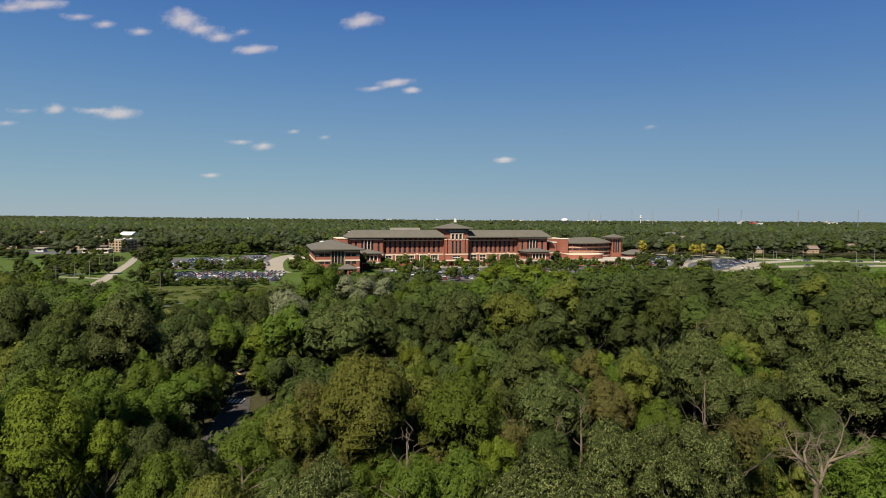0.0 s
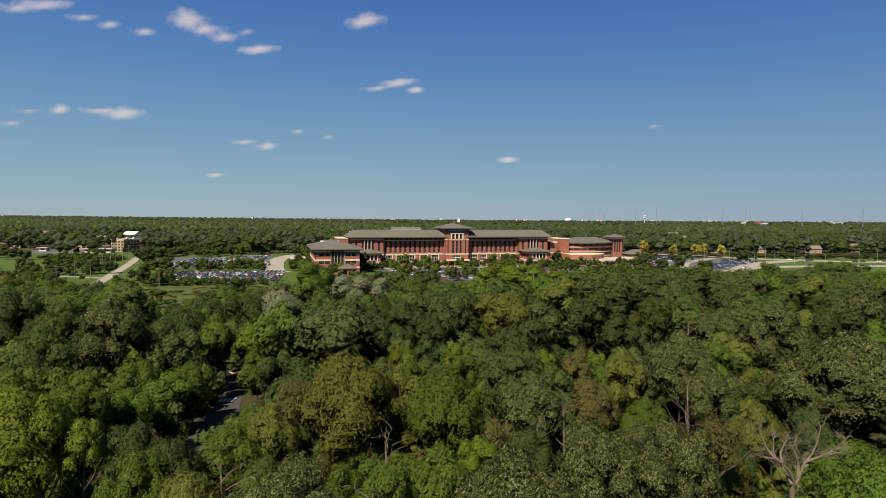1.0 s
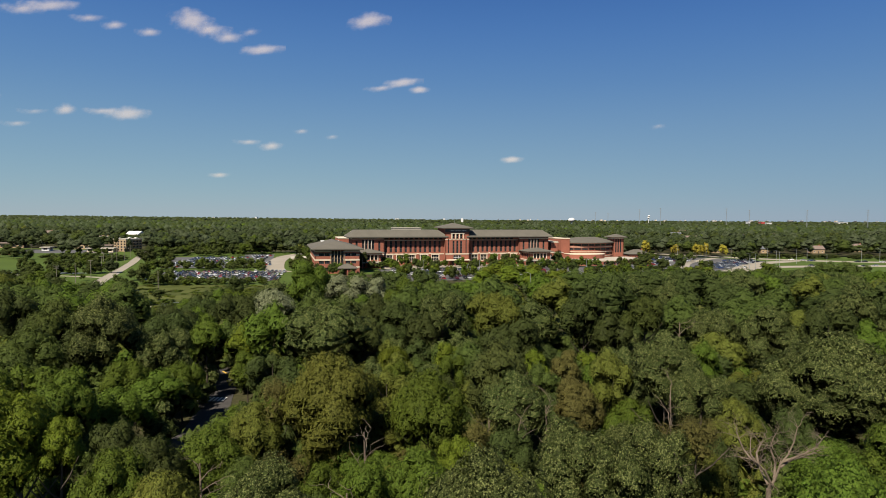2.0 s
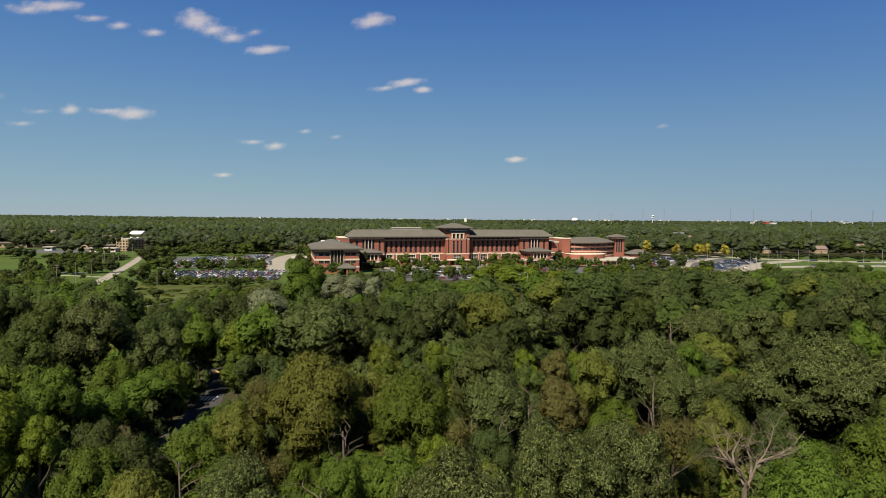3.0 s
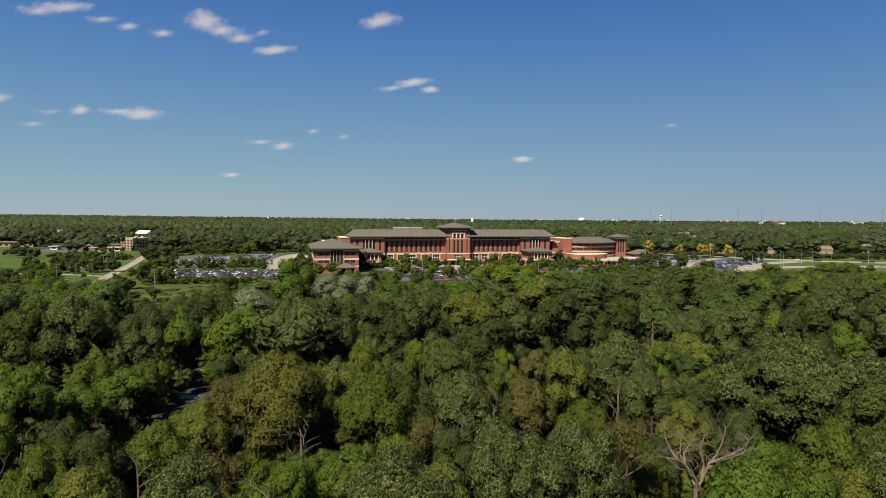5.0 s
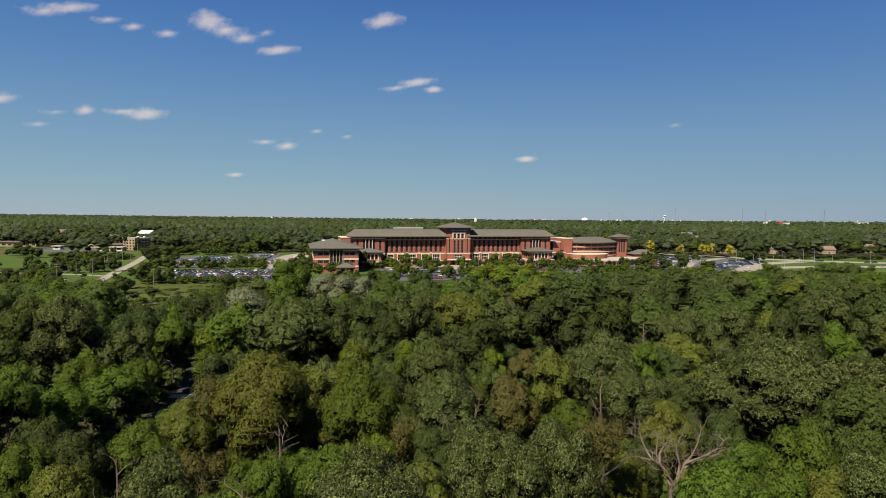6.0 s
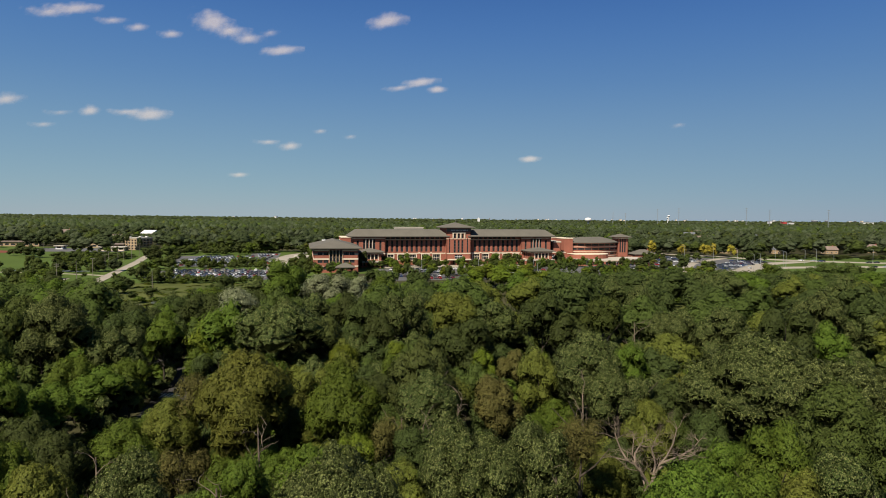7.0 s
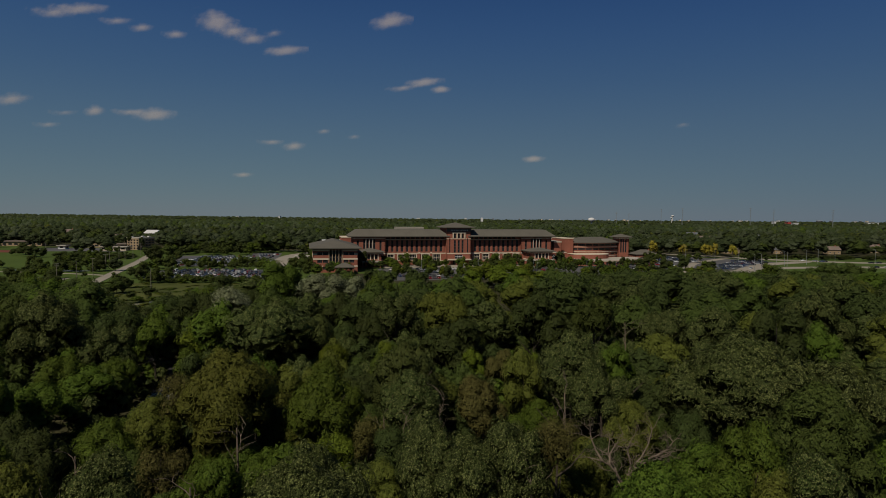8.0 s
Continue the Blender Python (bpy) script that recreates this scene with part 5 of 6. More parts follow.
def limb(pts, rad, twigs):
    """A crooked bare limb along pts with side branches from its outer half."""
    bm = bmesh.new()
    pts = [(x * 0.6, y * 0.65, 11.0 + (z - 4.2) * 0.74) for x, y, z in pts]
    tube(bm, pts, [rad * (1 - 0.72 * i / (len(pts) - 1)) for i in range(len(pts))], 7)
    for i in range(1, len(pts)):
        d = (Vector(pts[i]) - Vector(pts[i - 1])).normalized()
        for k in range(twigs + 1 if i > 1 else 1):
            w = (d * 0.7 + Vector((r9.uniform(-1, 1), r9.uniform(-1, 1), r9.uniform(-0.4, 0.7)))).normalized()
            branch(bm, pts[i], w, r9.uniform(0.7, 1.6), rad * (0.36 if i < 3 else 0.26), 2)
    part("limb", bm, DEADWOOD, dead)


limb([(0, 0, 4.2), (1.2, 0.2, 5.8), (2.2, 0.6, 7.6), (3.4, 0.5, 9.0), (4.6, 1.0, 10.6), (5.2, 1.2, 12.6)], 0.15, 2)
limb([(2.6, 0.5, 8.0), (4.0, -0.4, 8.9), (5.4, -0.8, 9.6), (7.0, -1.2, 10.6), (8.0, -1.0, 11.6)], 0.15, 2)
limb([(2.0, 0.4, 7.2), (4.2, 1.2, 8.0), (6.4, 1.6, 8.3), (8.6, 2.0, 8.8)], 0.14, 2)
limb([(0, 0, 4.2), (0.1, -0.3, 5.4), (-1.0, -0.6, 7.0), (-2.1, -0.4, 8.0), (-3.6, -0.8, 8.7), (-5.4, -0.6, 9.0)], 0.16, 2)
limb([(-2.1, -0.4, 8.0), (-1.9, 0.6, 9.2), (-0.9, 1.2, 10.2), (0.5, 1.5, 9.9)], 0.14, 2)
limb([(-3.4, -0.8, 8.6), (-4.3, 0.3, 9.8), (-5.0, 0.6, 11.2), (-5.2, 1.0, 12.2)], 0.12, 2)
limb([(1.0, 0.2, 5.6), (2.0, 1.8, 7.4), (1.6, 2.8, 9.2), (2.5, 3.4, 10.6)], 0.15, 2)
limb([(-0.2, -0.2, 5.0), (-0.6, 1.8, 6.6), (-1.6, 3.2, 8.2), (-1.2, 4.0, 10.0)], 0.15, 2)
for x, y, h in ((-4, 70, 16.6), (-22, 68, 13), (3.5, 52, 13.5), (-14, 54, 14.5), (14.4, 78, 14), (18.7, 84, 15.5), (35.4, 84, 17.5), (56, 138, 18.5), (-4, 58, 14.5), (11, 84, 13.5), (29, 62, 15), (-31, 70, 12)):
    snag = tagged(empty("dead_tree", pose(x, y, 0)), "thin leafless grey snag among the trees", "dead tree", "snags in the wood")
    bm = bmesh.new()
    tube(bm, [(0, 0, 0), (0.2, 0.1, h * 0.5), (0.0, 0.3, h * 0.85)], [0.22, 0.16, 0.08], 6)
    part("trunk", bm, DEADWOOD, snag)
    for k in range(4):
        bm = bmesh.new()
        a = r9.uniform(0, 6.28)
        branch(bm, (0.05, 0.15, h * (0.5 + 0.1 * k)), Vector((math.cos(a) * 0.6, math.sin(a) * 0.6, 0.8)).normalized(), h * 0.2, 0.07, 1)
        part("limb", bm, DEADWOOD, snag)

# trees round the hospital and the parking lots
def park(x, y, h, r, species, low=0.22, group="trees round the hospital"):
    serial[0] += 1
    tree(x, y, h, r, species, PARK_ME, serial[0], group, low)


FRONT_TREES = [(-43, -8, 8.5, 4.2, "bright"), (-26, -9, 8.0, 4.0, "bright"), (-12, -12, 4.5, 2.6, "green"), (12, -14, 5.0, 3, "green"), (22, -14, 5.5, 3.2, "green"), (28, -10, 8.5, 4.0, "bright"), (38, -12, 8, 4.0, "green"), (45, -13, 8.5, 4, "green"), (-58, -16, 7, 4.5, "bright"), (80, -16, 9.5, 4.5, "dark"), (-77, -27, 11.5, 3.2, "dark"), (-72, -34, 6, 3.0, "dark"), (88, -34, 5, 3.2, "bright")]
SIDE_TREES = [(102, -42, 5, 3.2, "bright"), (112, -42, 4.5, 3.2, "dark"), (124, -36, 6.5, 2.6, "dark"), (146, -24, 5, 3.4, "green"), (160, -14, 6, 3, "dark"), (-56, -30, 6, 3.5, "bright"), (-66, -36, 5.5, 3, "green"), (66, -34, 5, 3, "green"), (50, -32, 4, 2.6, "green"), (-119, -50, 9, 4.5, "green"), (-126, -34, 8, 4, "green"), (4, -30, 4.5, 3, "green"), (-18, -28, 5, 3.4, "bright"), (-36, -30, 4.5, 3, "green"), (34, -30, 6, 4, "bright"), (60, -38, 6, 4, "bright")]
for u, v, h, r, sp in FRONT_TREES + SIDE_TREES:
    x, y = world_xy(u, v)
    park(x, y, h * 1.15, r * 1.2, sp, 0.04)
r4 = random.Random(21)
edge_trees = []
for i in range(22):
    x, y = world_xy(r4.uniform(-58, 88), r4.uniform(-33, -12))
    park(x, y, r4.uniform(3.8, 7.2), r4.uniform(2.0, 3.4), r4.choice(("green", "bright", "bright", "dark", "lime")), 0.03, "trees round the hospital")
for i in range(60):
    u, v = r4.uniform(-70, 135), r4.choice((-40, -56, -73, -90, -107, -118)) + r4.uniform(-2, 2)
    x, y = world_xy(u, v)
    park(x, y, r4.uniform(5.5, 9), r4.uniform(2.6, 3.8), r4.choice(("green", "green", "bright", "lime", "bright", "dark")), 0.06, "trees of the parking lot")
for x, y, h, rad in ((22, 322, 11, 6), (28, 332, 14, 8), (38, 324, 14.5, 8.5), (50, 334, 13, 8), (58, 322, 12, 7), (34, 345, 13, 8), (46, 316, 12.5, 7), (66, 338, 11, 7), (24, 350, 9, 5)):
    park(x, y, h, rad, "lime", 0.12, "spreading trees of the parking lot")
for i in range(10):
    y = r4.uniform(430, 640)
    x = r4.uniform(0.26 * y, 0.47 * y)
    edge_trees.append((x, y, r4.uniform(6, 12), r4.uniform(3, 5.5), r4.choice(("green", "dark", "bright", "green", "russet"))))
for px in (1138, 1190, 1228, 1243, 1275):
    park((px - 784) / 1120 * 606, 606, 16.5 if px == 1138 else 14, 4.4, "gold", 0.15, "golden trees beside the parking lot")
for px, y, h, r, sp in ((1195, 455, 10, 4, "dark"), (1225, 470, 11, 4.4, "dark"), (1275, 450, 9, 4.2, "dark"), (1340, 560, 11, 4.8, "dark"), (1330, 562, 10, 4.6, "dark"), (1350, 566, 10, 4.6, "dark"), (1380, 400, 11, 4.8, "bright"), (1392, 404, 9, 4.6, "green"), (1370, 396, 8, 4, "bright"),
                       (1460, 380, 8, 4.6, "green"), (1475, 384, 9, 4.8, "green"), (1488, 378, 9.5, 4.8, "green"), (1502, 382, 10, 4.8, "green"), (1518, 386, 9.5, 4.8, "green"), (1533, 380, 9, 4.8, "green"), (1548, 384, 8, 4.6, "green")):
    park((px - 22 - 784) / 1120 * y, y, h + (2.6 if y < 390 else 0), r * (1.25 if y < 390 else 1), sp, 0.0, "trees by the highway")
for x, y, h, r, sp in ((-478, 720, 19, 9, "cool"), (-461, 714, 20, 9.5, "cool"), (-491, 800, 15, 8, "dark"), (-467, 770, 12, 5, "dark"), (-409, 750, 14, 6, "dark"), (-335, 640, 18, 3, "dark"), (-322, 640, 14, 3.2, "cool"), (-366, 532, 10, 8, "dark"), (-352, 528, 9, 6, "dark"),
                      (-264, 402, 9, 4.2, "green"), (-291, 475, 5.5, 3.4, "dark"), (-284, 476, 5, 3.2, "dark"), (-275, 474, 6, 4, "dark"), (-266, 478, 6, 4.2, "dark"), (-245, 408, 5.5, 4, "green"), (-256, 412, 5, 4, "green"), (-225, 406, 9.5, 4.8, "dark"), (-217, 411, 9, 5, "cool")):
    park(x, y, h, r, sp, 0.02, "trees across the field")
shrubs = []
MEADOW_TREES = {
    "dark": [(-388, 559, 11.2, 8), (-392, 552, 7, 4.9), (-294, 485, 4, 4.6), (-310, 497, 4.1, 2), (-288, 485, 4, 3.5), (-226, 402, 6.6, 2.9), (-245, 402, 5.1, 2.5), (-227, 482, 14, 7.4), (-179, 366, 7.3, 5), (-156, 317, 5.8, 3.7), (-135, 283, 3.1, 2.8), (-126, 282, 5.2, 3), (-134, 347, 2.5, 3.2), (-146, 344, 2.8, 3), (-123, 352, 3.2, 3), (-95, 261, 7.1, 3.5), (-92, 284, 11, 4.6)],
    "green": [(-287, 428, 10, 3.8), (-227, 409, 10.5, 4.8), (-237, 402, 4.4, 3), (-264, 411, 4.5, 2.6), (-254, 407, 4.1, 2.5), (-298, 508, 6.5, 3.6), (-261, 484, 5.3, 3), (-239, 530, 12, 6.4), (-273, 559, 8.1, 5), (-177, 372, 9.5, 4.7), (-153, 342, 9.6, 3.7), (-161, 372, 6.8, 3), (-149, 295, 7.5, 5.3), (-109, 258, 3.3, 3), (-103, 255, 4.7, 2.7), (-97, 249, 5.9, 2.9), (-219, 504, 8.3, 4.6), (-141, 347, 2.8, 3), (-127, 347, 2.8, 3.2), (-114, 346, 3.8, 3), (-94, 275, 7, 4.2), (-100, 266, 4.9, 2.9)],
    "bright": [(-123, 266, 2.9, 3.4), (-118, 272, 2.2, 2.8), (-140, 306, 2.4, 3), (-108, 300, 2, 2.6)]}
for x, y, h, r, sp in [(*row, sp) for sp, rows in MEADOW_TREES.items() for row in rows]:
    if h > 6:
        park(x, y, h, r, sp, 0.0, "trees beside the meadow")
    else:
        shrubs.append((x, y, h, r, sp))
for i in range(240):
    y = r4.uniform(232, 345)
    x = r4.uniform(-90 - 0.66 * (y - 175), -60 - 0.2 * (y - 175))
    if math.hypot(x + 112, y - 290) > 9:
        shrubs.append((x, y, r4.uniform(0.3, 0.75), r4.uniform(1.2, 3.0), r4.choice(("olive", "lime", "bright", "olive", "green"))))
woods("meadow_shrubs", shrubs, SMALL, "low green shrubs and tall weeds of the meadow", 0.0, 15)
for i in range(44):
    a, b, c, d = r4.choice(((-262, -248, 560, 590), (-238, -206, 440, 470), (-262, -248, 560, 590), (-212, -178, 350, 420), (-280, -150, 600, 655), (-150, -118, 446, 470), (-156, -150, 480, 540)))
    edge_trees.append((r4.uniform(a, b), r4.uniform(c, d), r4.uniform(5, 9.5), r4.uniform(2.6, 4.4), r4.choice(("green", "green", "bright", "green", "dark"))))
for i in range(24):
    a, b, c, d = r4.choice(((-370, -290, 585, 610), (-290, -262, 450, 466), (-262, -225, 400, 455), (-250, -200, 345, 400), (-225, -205, 345, 420), (-345, -270, 560, 640), (-300, -230, 420, 440)))
    edge_trees.append((r4.uniform(a, b), r4.uniform(c, d), r4.uniform(4, 8), r4.uniform(2.6, 5), r4.choice(("green", "bright", "green", "bright"))))
LOTS = [[(-172, 356), (-98, 368), (-116, 434), (-190, 420)], [(-204, 452), (-158, 458), (-202, 575), (-246, 570)], [(-150, 470), (-130, 474), (-168, 620), (-196, 616)], [(112, 436), (190, 446), (286, 565), (255, 612), (205, 640)]]
WAYS = [(-187, 337, -220, 425, 9), (-220, 425, -246, 494, 9), (-246, 494, -329, 706, 9), (-112, 430, -131, 490, 9), (-131, 490, -148, 592, 9), (170, 430, 200, 525, 8), (200, 525, 260, 610, 8), (205, 452, 222, 470, 9), (222, 470, 312, 570, 12), (248, 492, 364, 517, 9), (267, 626, 345, 572, 11), (345, 572, 640, 535, 11), (285, 506, 560, 512, 9)]


def paved(x, y, slack=2.0):
    for poly in LOTS:
        if all((b[0] - a[0]) * (y - a[1]) - (b[1] - a[1]) * (x - a[0]) > -slack * 30 for a, b in zip(poly, poly[1:] + poly[:1])):
            return True
    for ax, ay, bx, by, w in WAYS:
        t = max(0, min(1, ((x - ax) * (bx - ax) + (y - ay) * (by - ay)) / ((bx - ax) ** 2 + (by - ay) ** 2)))
        if math.hypot(x - ax - t * (bx - ax), y - ay - t * (by - ay)) < w:
            return True
    return False


for a, b, c, d, count_, lo, hi in ((-300, -150, 575, 665, 190, 6, 12), (-220, -160, 225, 300, 40, 7, 12), (-260, -150, 330, 470, 60, 5, 9), (-176, -86, 341, 355, 110, 2.4, 4.6), (-196, -90, 434, 454, 60, 2.5, 5.5), (-135, -60, 380, 470, 50, 5, 9),
                                   (-300, -200, 455, 600, 40, 5, 9), (-60, 110, 238, 350, 190, 6, 11), (-150, -100, 470, 640, 60, 6, 11), (40, 330, 240, 420, 230, 8, 13), (330, 620, 300, 440, 160, 7, 12)):
    for i in range(count_):
        x, y = r4.uniform(a, b), r4.uniform(c, d)
        if not paved(x, y) and y > wood_edge(x) - 10:
            edge_trees.append((x, y, r4.uniform(lo, hi), r4.uniform(2.8, 5.2), r4.choice(("green", "bright", "bright", "green", "dark", "dark"))))
for i in range(170):
    y = r4.uniform(285, 385)
    edge_trees.append((y * r4.uniform(0.30, 0.76), y, 14, r4.uniform(3.2, 5.2), r4.choice(("green", "dark", "bright", "green", "silver"))))
edge_trees = [(x, y, min(h, ceiling_at(x, y)) if y < (300 if x < 0 else 450) else h, r, s) for x, y, h, r, s in edge_trees if not paved(x, y)]
edge_trees = [(x, y, h, min(r, 0.46 * h), s) for x, y, h, r, s in edge_trees]
for i in range(44):
    u, v = r4.uniform(66, 150), r4.uniform(-118, -92)
    x, y = world_xy(u, v)
    edge_trees.append((x, y, r4.uniform(3.2, 6), r4.uniform(2.4, 4), r4.choice(("green", "bright", "green", "lime", "dark", "olive"))))
for i in range(26):
    k = r4.random()
    x, y = 125 + 95 * k + r4.uniform(-22, 22), 440 + 170 * k
    edge_trees.append((x, y, r4.uniform(3, 6.5), r4.uniform(2.2, 3.6), r4.choice(("green", "bright", "green", "lime", "dark", "olive"))))
for y in range(345, 600, 9):
    edge_trees.append((-187 - (y - 337) * 0.385 + r4.uniform(26, 36), y, r4.uniform(5, 8.5), r4.uniform(3.4, 5), r4.choice(("green", "green", "bright", "green", "dark"))))
for i in range(14):
    edge_trees.append((r4.uniform(-330, -215), r4.uniform(372, 425), r4.uniform(2.5, 6), r4.uniform(2.4, 4.4), r4.choice(("green", "dark", "bright", "bright"))))
for i in range(12):
    y = r4.uniform(430, 650)
    edge_trees.append((y * r4.uniform(0.30, 0.43), y, r4.uniform(5, 9.5), r4.uniform(3, 5), r4.choice(("green", "dark", "bright", "dark"))))
edge_trees = [e for e in edge_trees if e[2] > 1.8 and not (e[0] < 0 and paved(e[0], e[1])) and not (0 < e[0] + 187 + (e[1] - 337) * 0.385 < (24 if e[1] < 470 else 13) and 345 < e[1] < 560) and not (abs(e[0] / e[1] + 0.503) < 0.03 and 440 < e[1] < 662) and not (-0.278 < e[0] / e[1] < -0.235 and 330 < e[1] < 640)]
near_edge = [e for e in edge_trees if e[1] < 440 and e[0] > -75]
woods("edge_trees", near_edge, BUSH, "low green trees between the wood and the lots", 0.06, 14)
woods("lot_trees", [e for e in edge_trees if e not in near_edge], SMALL, "small green trees and bushes round lots and field", 0.08, 4)
roadside = [(x, 610 - 0.04 * (x - 300) + r4.uniform(-6, 10), r4.uniform(3, 5), r4.uniform(3.5, 5.5), r4.choice(("dark", "green", "dark"))) for x in range(300, 720, 4)]
woods("roadside_hedge", roadside, SMALL, "dense low dark green hedge behind the highway", 0.02, 8)
# hedge along the field
hedge = [(x, 524 + 0.25 * (-x - 300) + row * 9 + r4.uniform(-3, 3), r4.uniform(3.5, 5.5), r4.uniform(3.5, 5), r4.choice(("dark", "green"))) for x in range(-340, -268, 4) for row in range(3)]
woods("hedge", hedge, SMALL, "dense dark green hedge across the field", 0.02, 5)


# ---- far woods ----
def keep_open(x, y):
    """Ground without far trees."""
    p = LOCAL.inverted() @ Vector((x, y, 0))
    if -165 < p.x < 262 and -160 < p.y < (100 if p.x < 165 else 60):
        return True
    if -285 < x < -90 and 250 < y < 612:
        return True
    if -760 < x < -190 and 320 < y < 590:
        return True
    if 270 < x < 700 and 360 < y < 640 or 200 < x < 1000 and 360 < y < 612 - 0.03 * (x - 200):
        return True
    if -520 < x < -375 and 560 < y < 655 or -450 < x < -322 and 600 < y < 700 or -0.57 * y < x < -0.50 * y and 640 < y < 700:
        return True
    return False


KEEP = [(x, y, 11) for x, y in SUBURB] + [(300, 700, 9), (352, 700, 9), (410, 705, 9), (478, 742, 11), (530, 690, 8), (560, 700, 12), (615, 720, 11), (-252, 800, 24), (-205, 830, 24), (-390, 690, 16), (-590, 1050, 18), (-520, 1060, 18), (-458, 850, 20), (-500, 712, 26), (-480, 968, 30), (-405, 698, 16), (-334, 662, 38), (180, 596, 14)] + [((px - 784) / 1120 * 606, 606, 9) for px in (1138, 1190, 1228, 1243, 1275)]
# mostly leaf colours tinted blue and dull to stand in for distance haze
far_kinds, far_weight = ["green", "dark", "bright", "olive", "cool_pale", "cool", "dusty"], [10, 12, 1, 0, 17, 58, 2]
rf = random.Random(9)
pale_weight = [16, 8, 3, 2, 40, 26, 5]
SPRIG = [crown_cloud(s, 3, 9, 44, 0.16, 0.1, 0.95, 0.6) for s in (31, 32, 33, 34, 35, 36)]
TUFT = [crown_cloud(s, 1, 3, 5, 0.28, 0.0, 1.05) for s in (41, 42, 43)]


def scatter(y0, y1, step, deep, r0, r1, h0, h1):
    rows = []
    y = y0
    while y < y1:
        half = 0.76 * y + 70
        x = -half
        while x < half:
            a, b = x + rf.uniform(-0.9, 0.9) * step, y + rf.uniform(-0.9, 0.9) * deep
            x += step
            if keep_open(a, b) or any(math.hypot(a - p, b - q) < k or (abs(a - p * b / q) < k * 0.7 and q - (150 if p in (-334, -480) else 38 if p > 250 else 45) < b < q) for p, q, k in KEEP):
                continue
            if rf.random() < 0.05:
                continue
            stand = math.sin(a * 0.017 + 1.3 * math.sin(b * 0.006)) + math.sin(b * 0.011 + 1.7 * math.sin(a * 0.009))
            k = min(1, max(0, rf.random() ** 1.3 + 0.16 * stand))
            h = h0 + (h1 - h0) * min(1, max(0, k + rf.uniform(-0.25, 0.25)))
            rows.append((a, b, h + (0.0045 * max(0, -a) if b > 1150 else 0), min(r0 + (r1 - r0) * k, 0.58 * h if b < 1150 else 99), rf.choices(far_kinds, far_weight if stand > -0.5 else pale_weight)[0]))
        y += deep
    return rows


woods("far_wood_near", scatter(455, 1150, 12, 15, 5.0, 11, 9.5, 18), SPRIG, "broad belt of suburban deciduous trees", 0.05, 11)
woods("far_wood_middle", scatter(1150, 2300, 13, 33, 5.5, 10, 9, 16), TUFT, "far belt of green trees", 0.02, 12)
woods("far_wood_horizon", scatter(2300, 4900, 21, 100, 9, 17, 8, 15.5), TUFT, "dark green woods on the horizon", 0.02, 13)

# ---- cars ----
def car_model():
    t = tagged(empty("car", pose(0, -60, 0)), "parked car", "car", "parked cars")
    bm = bmesh.new()
    side = [(-2.25, 0.32), (-2.3, 0.62), (-2.2, 0.88), (-1.0, 0.98), (1.5, 1.0), (2.2, 0.95), (2.28, 0.6), (2.2, 0.32)]
    a = [bm.verts.new((x, -0.88, z)) for x, z in side]
    b = [bm.verts.new((x, 0.88, z)) for x, z in side]
    bm.faces.new(a), bm.faces.new(b[::-1])
    for i in range(8):
        j = (i + 1) % 8
        bm.faces.new((a[j], a[i], b[i], b[j]))
    body = part("body", bm, PAINTS[0], t)
    bm = bmesh.new()
    lo = [bm.verts.new((x, y, 0.965)) for x, y in ((-1.15, -0.8), (1.95, -0.8), (1.95, 0.8), (-1.15, 0.8))]
    hi = [bm.verts.new((x, y, 1.42)) for x, y in ((-0.4, -0.64), (1.35, -0.64), (1.35, 0.64), (-0.4, 0.64))]
    bm.faces.new(hi)
    for i in range(4):
        j = (i + 1) % 4
        bm.faces.new((lo[i], lo[j], hi[j], hi[i]))
    part("glasshouse", bm, CAR_GLASS, t)
    bm = bmesh.new()
    box(bm, (-0.45, -0.66, 1.421), (1.4, 0.66, 1.48))
    part("car_roof", bm, PAINTS[0], t)
    for y in (-0.66, 0.66):
        bm = bmesh.new()
        box(bm, (-2.27, y - 0.18, 0.66), (-2.18, y + 0.18, 0.80))
        part("headlight", bm, WHITE, t, "clear headlight")
        bm = bmesh.new()
        box(bm, (2.16, y - 0.18, 0.68), (2.28, y + 0.18, 0.84))
        part("tail_light", bm, SIGN_RED, t, "red tail light")
    for x in (-1.4, 1.4):
        for y in (-0.8, 0.8):
            bm = bmesh.new()
            tube(bm, [(x, y - 0.11, 0.33), (x, y + 0.11, 0.33)], [0.33, 0.33], 8)
            part("wheel", bm, TYRE, t)
    return t


model = car_model()
rc = random.Random(33)
CAR_WORDS = ["silver parked car", "white parked car", "grey parked car", "dark grey parked car", "black parked car", "dark blue parked car", "red parked car", "beige parked car", "maroon parked car", "steel blue parked car"]
count = [0]


def put_car(x, y, turn, fresh=True):
    k = rc.choices(range(10), [12, 9, 16, 18, 24, 8, 4, 3, 4, 3])[0]
    if count[0] == 0:
        c = model
        c.matrix_world = pose(x, y, 0.09, 0, 0, turn)
    else:
        c = copy_thing(model, pose(x, y, 0.09, 0, 0, turn))
    count[0] += 1
    c["label"] = CAR_WORDS[k] + (" in the parking lot" if fresh else " on the highway")
    for o in c.children:
        if o.name.startswith(("body", "car_roof")):
            o.material_slots[0].link = "OBJECT"
            o.material_slots[0].material = PAINTS[k]


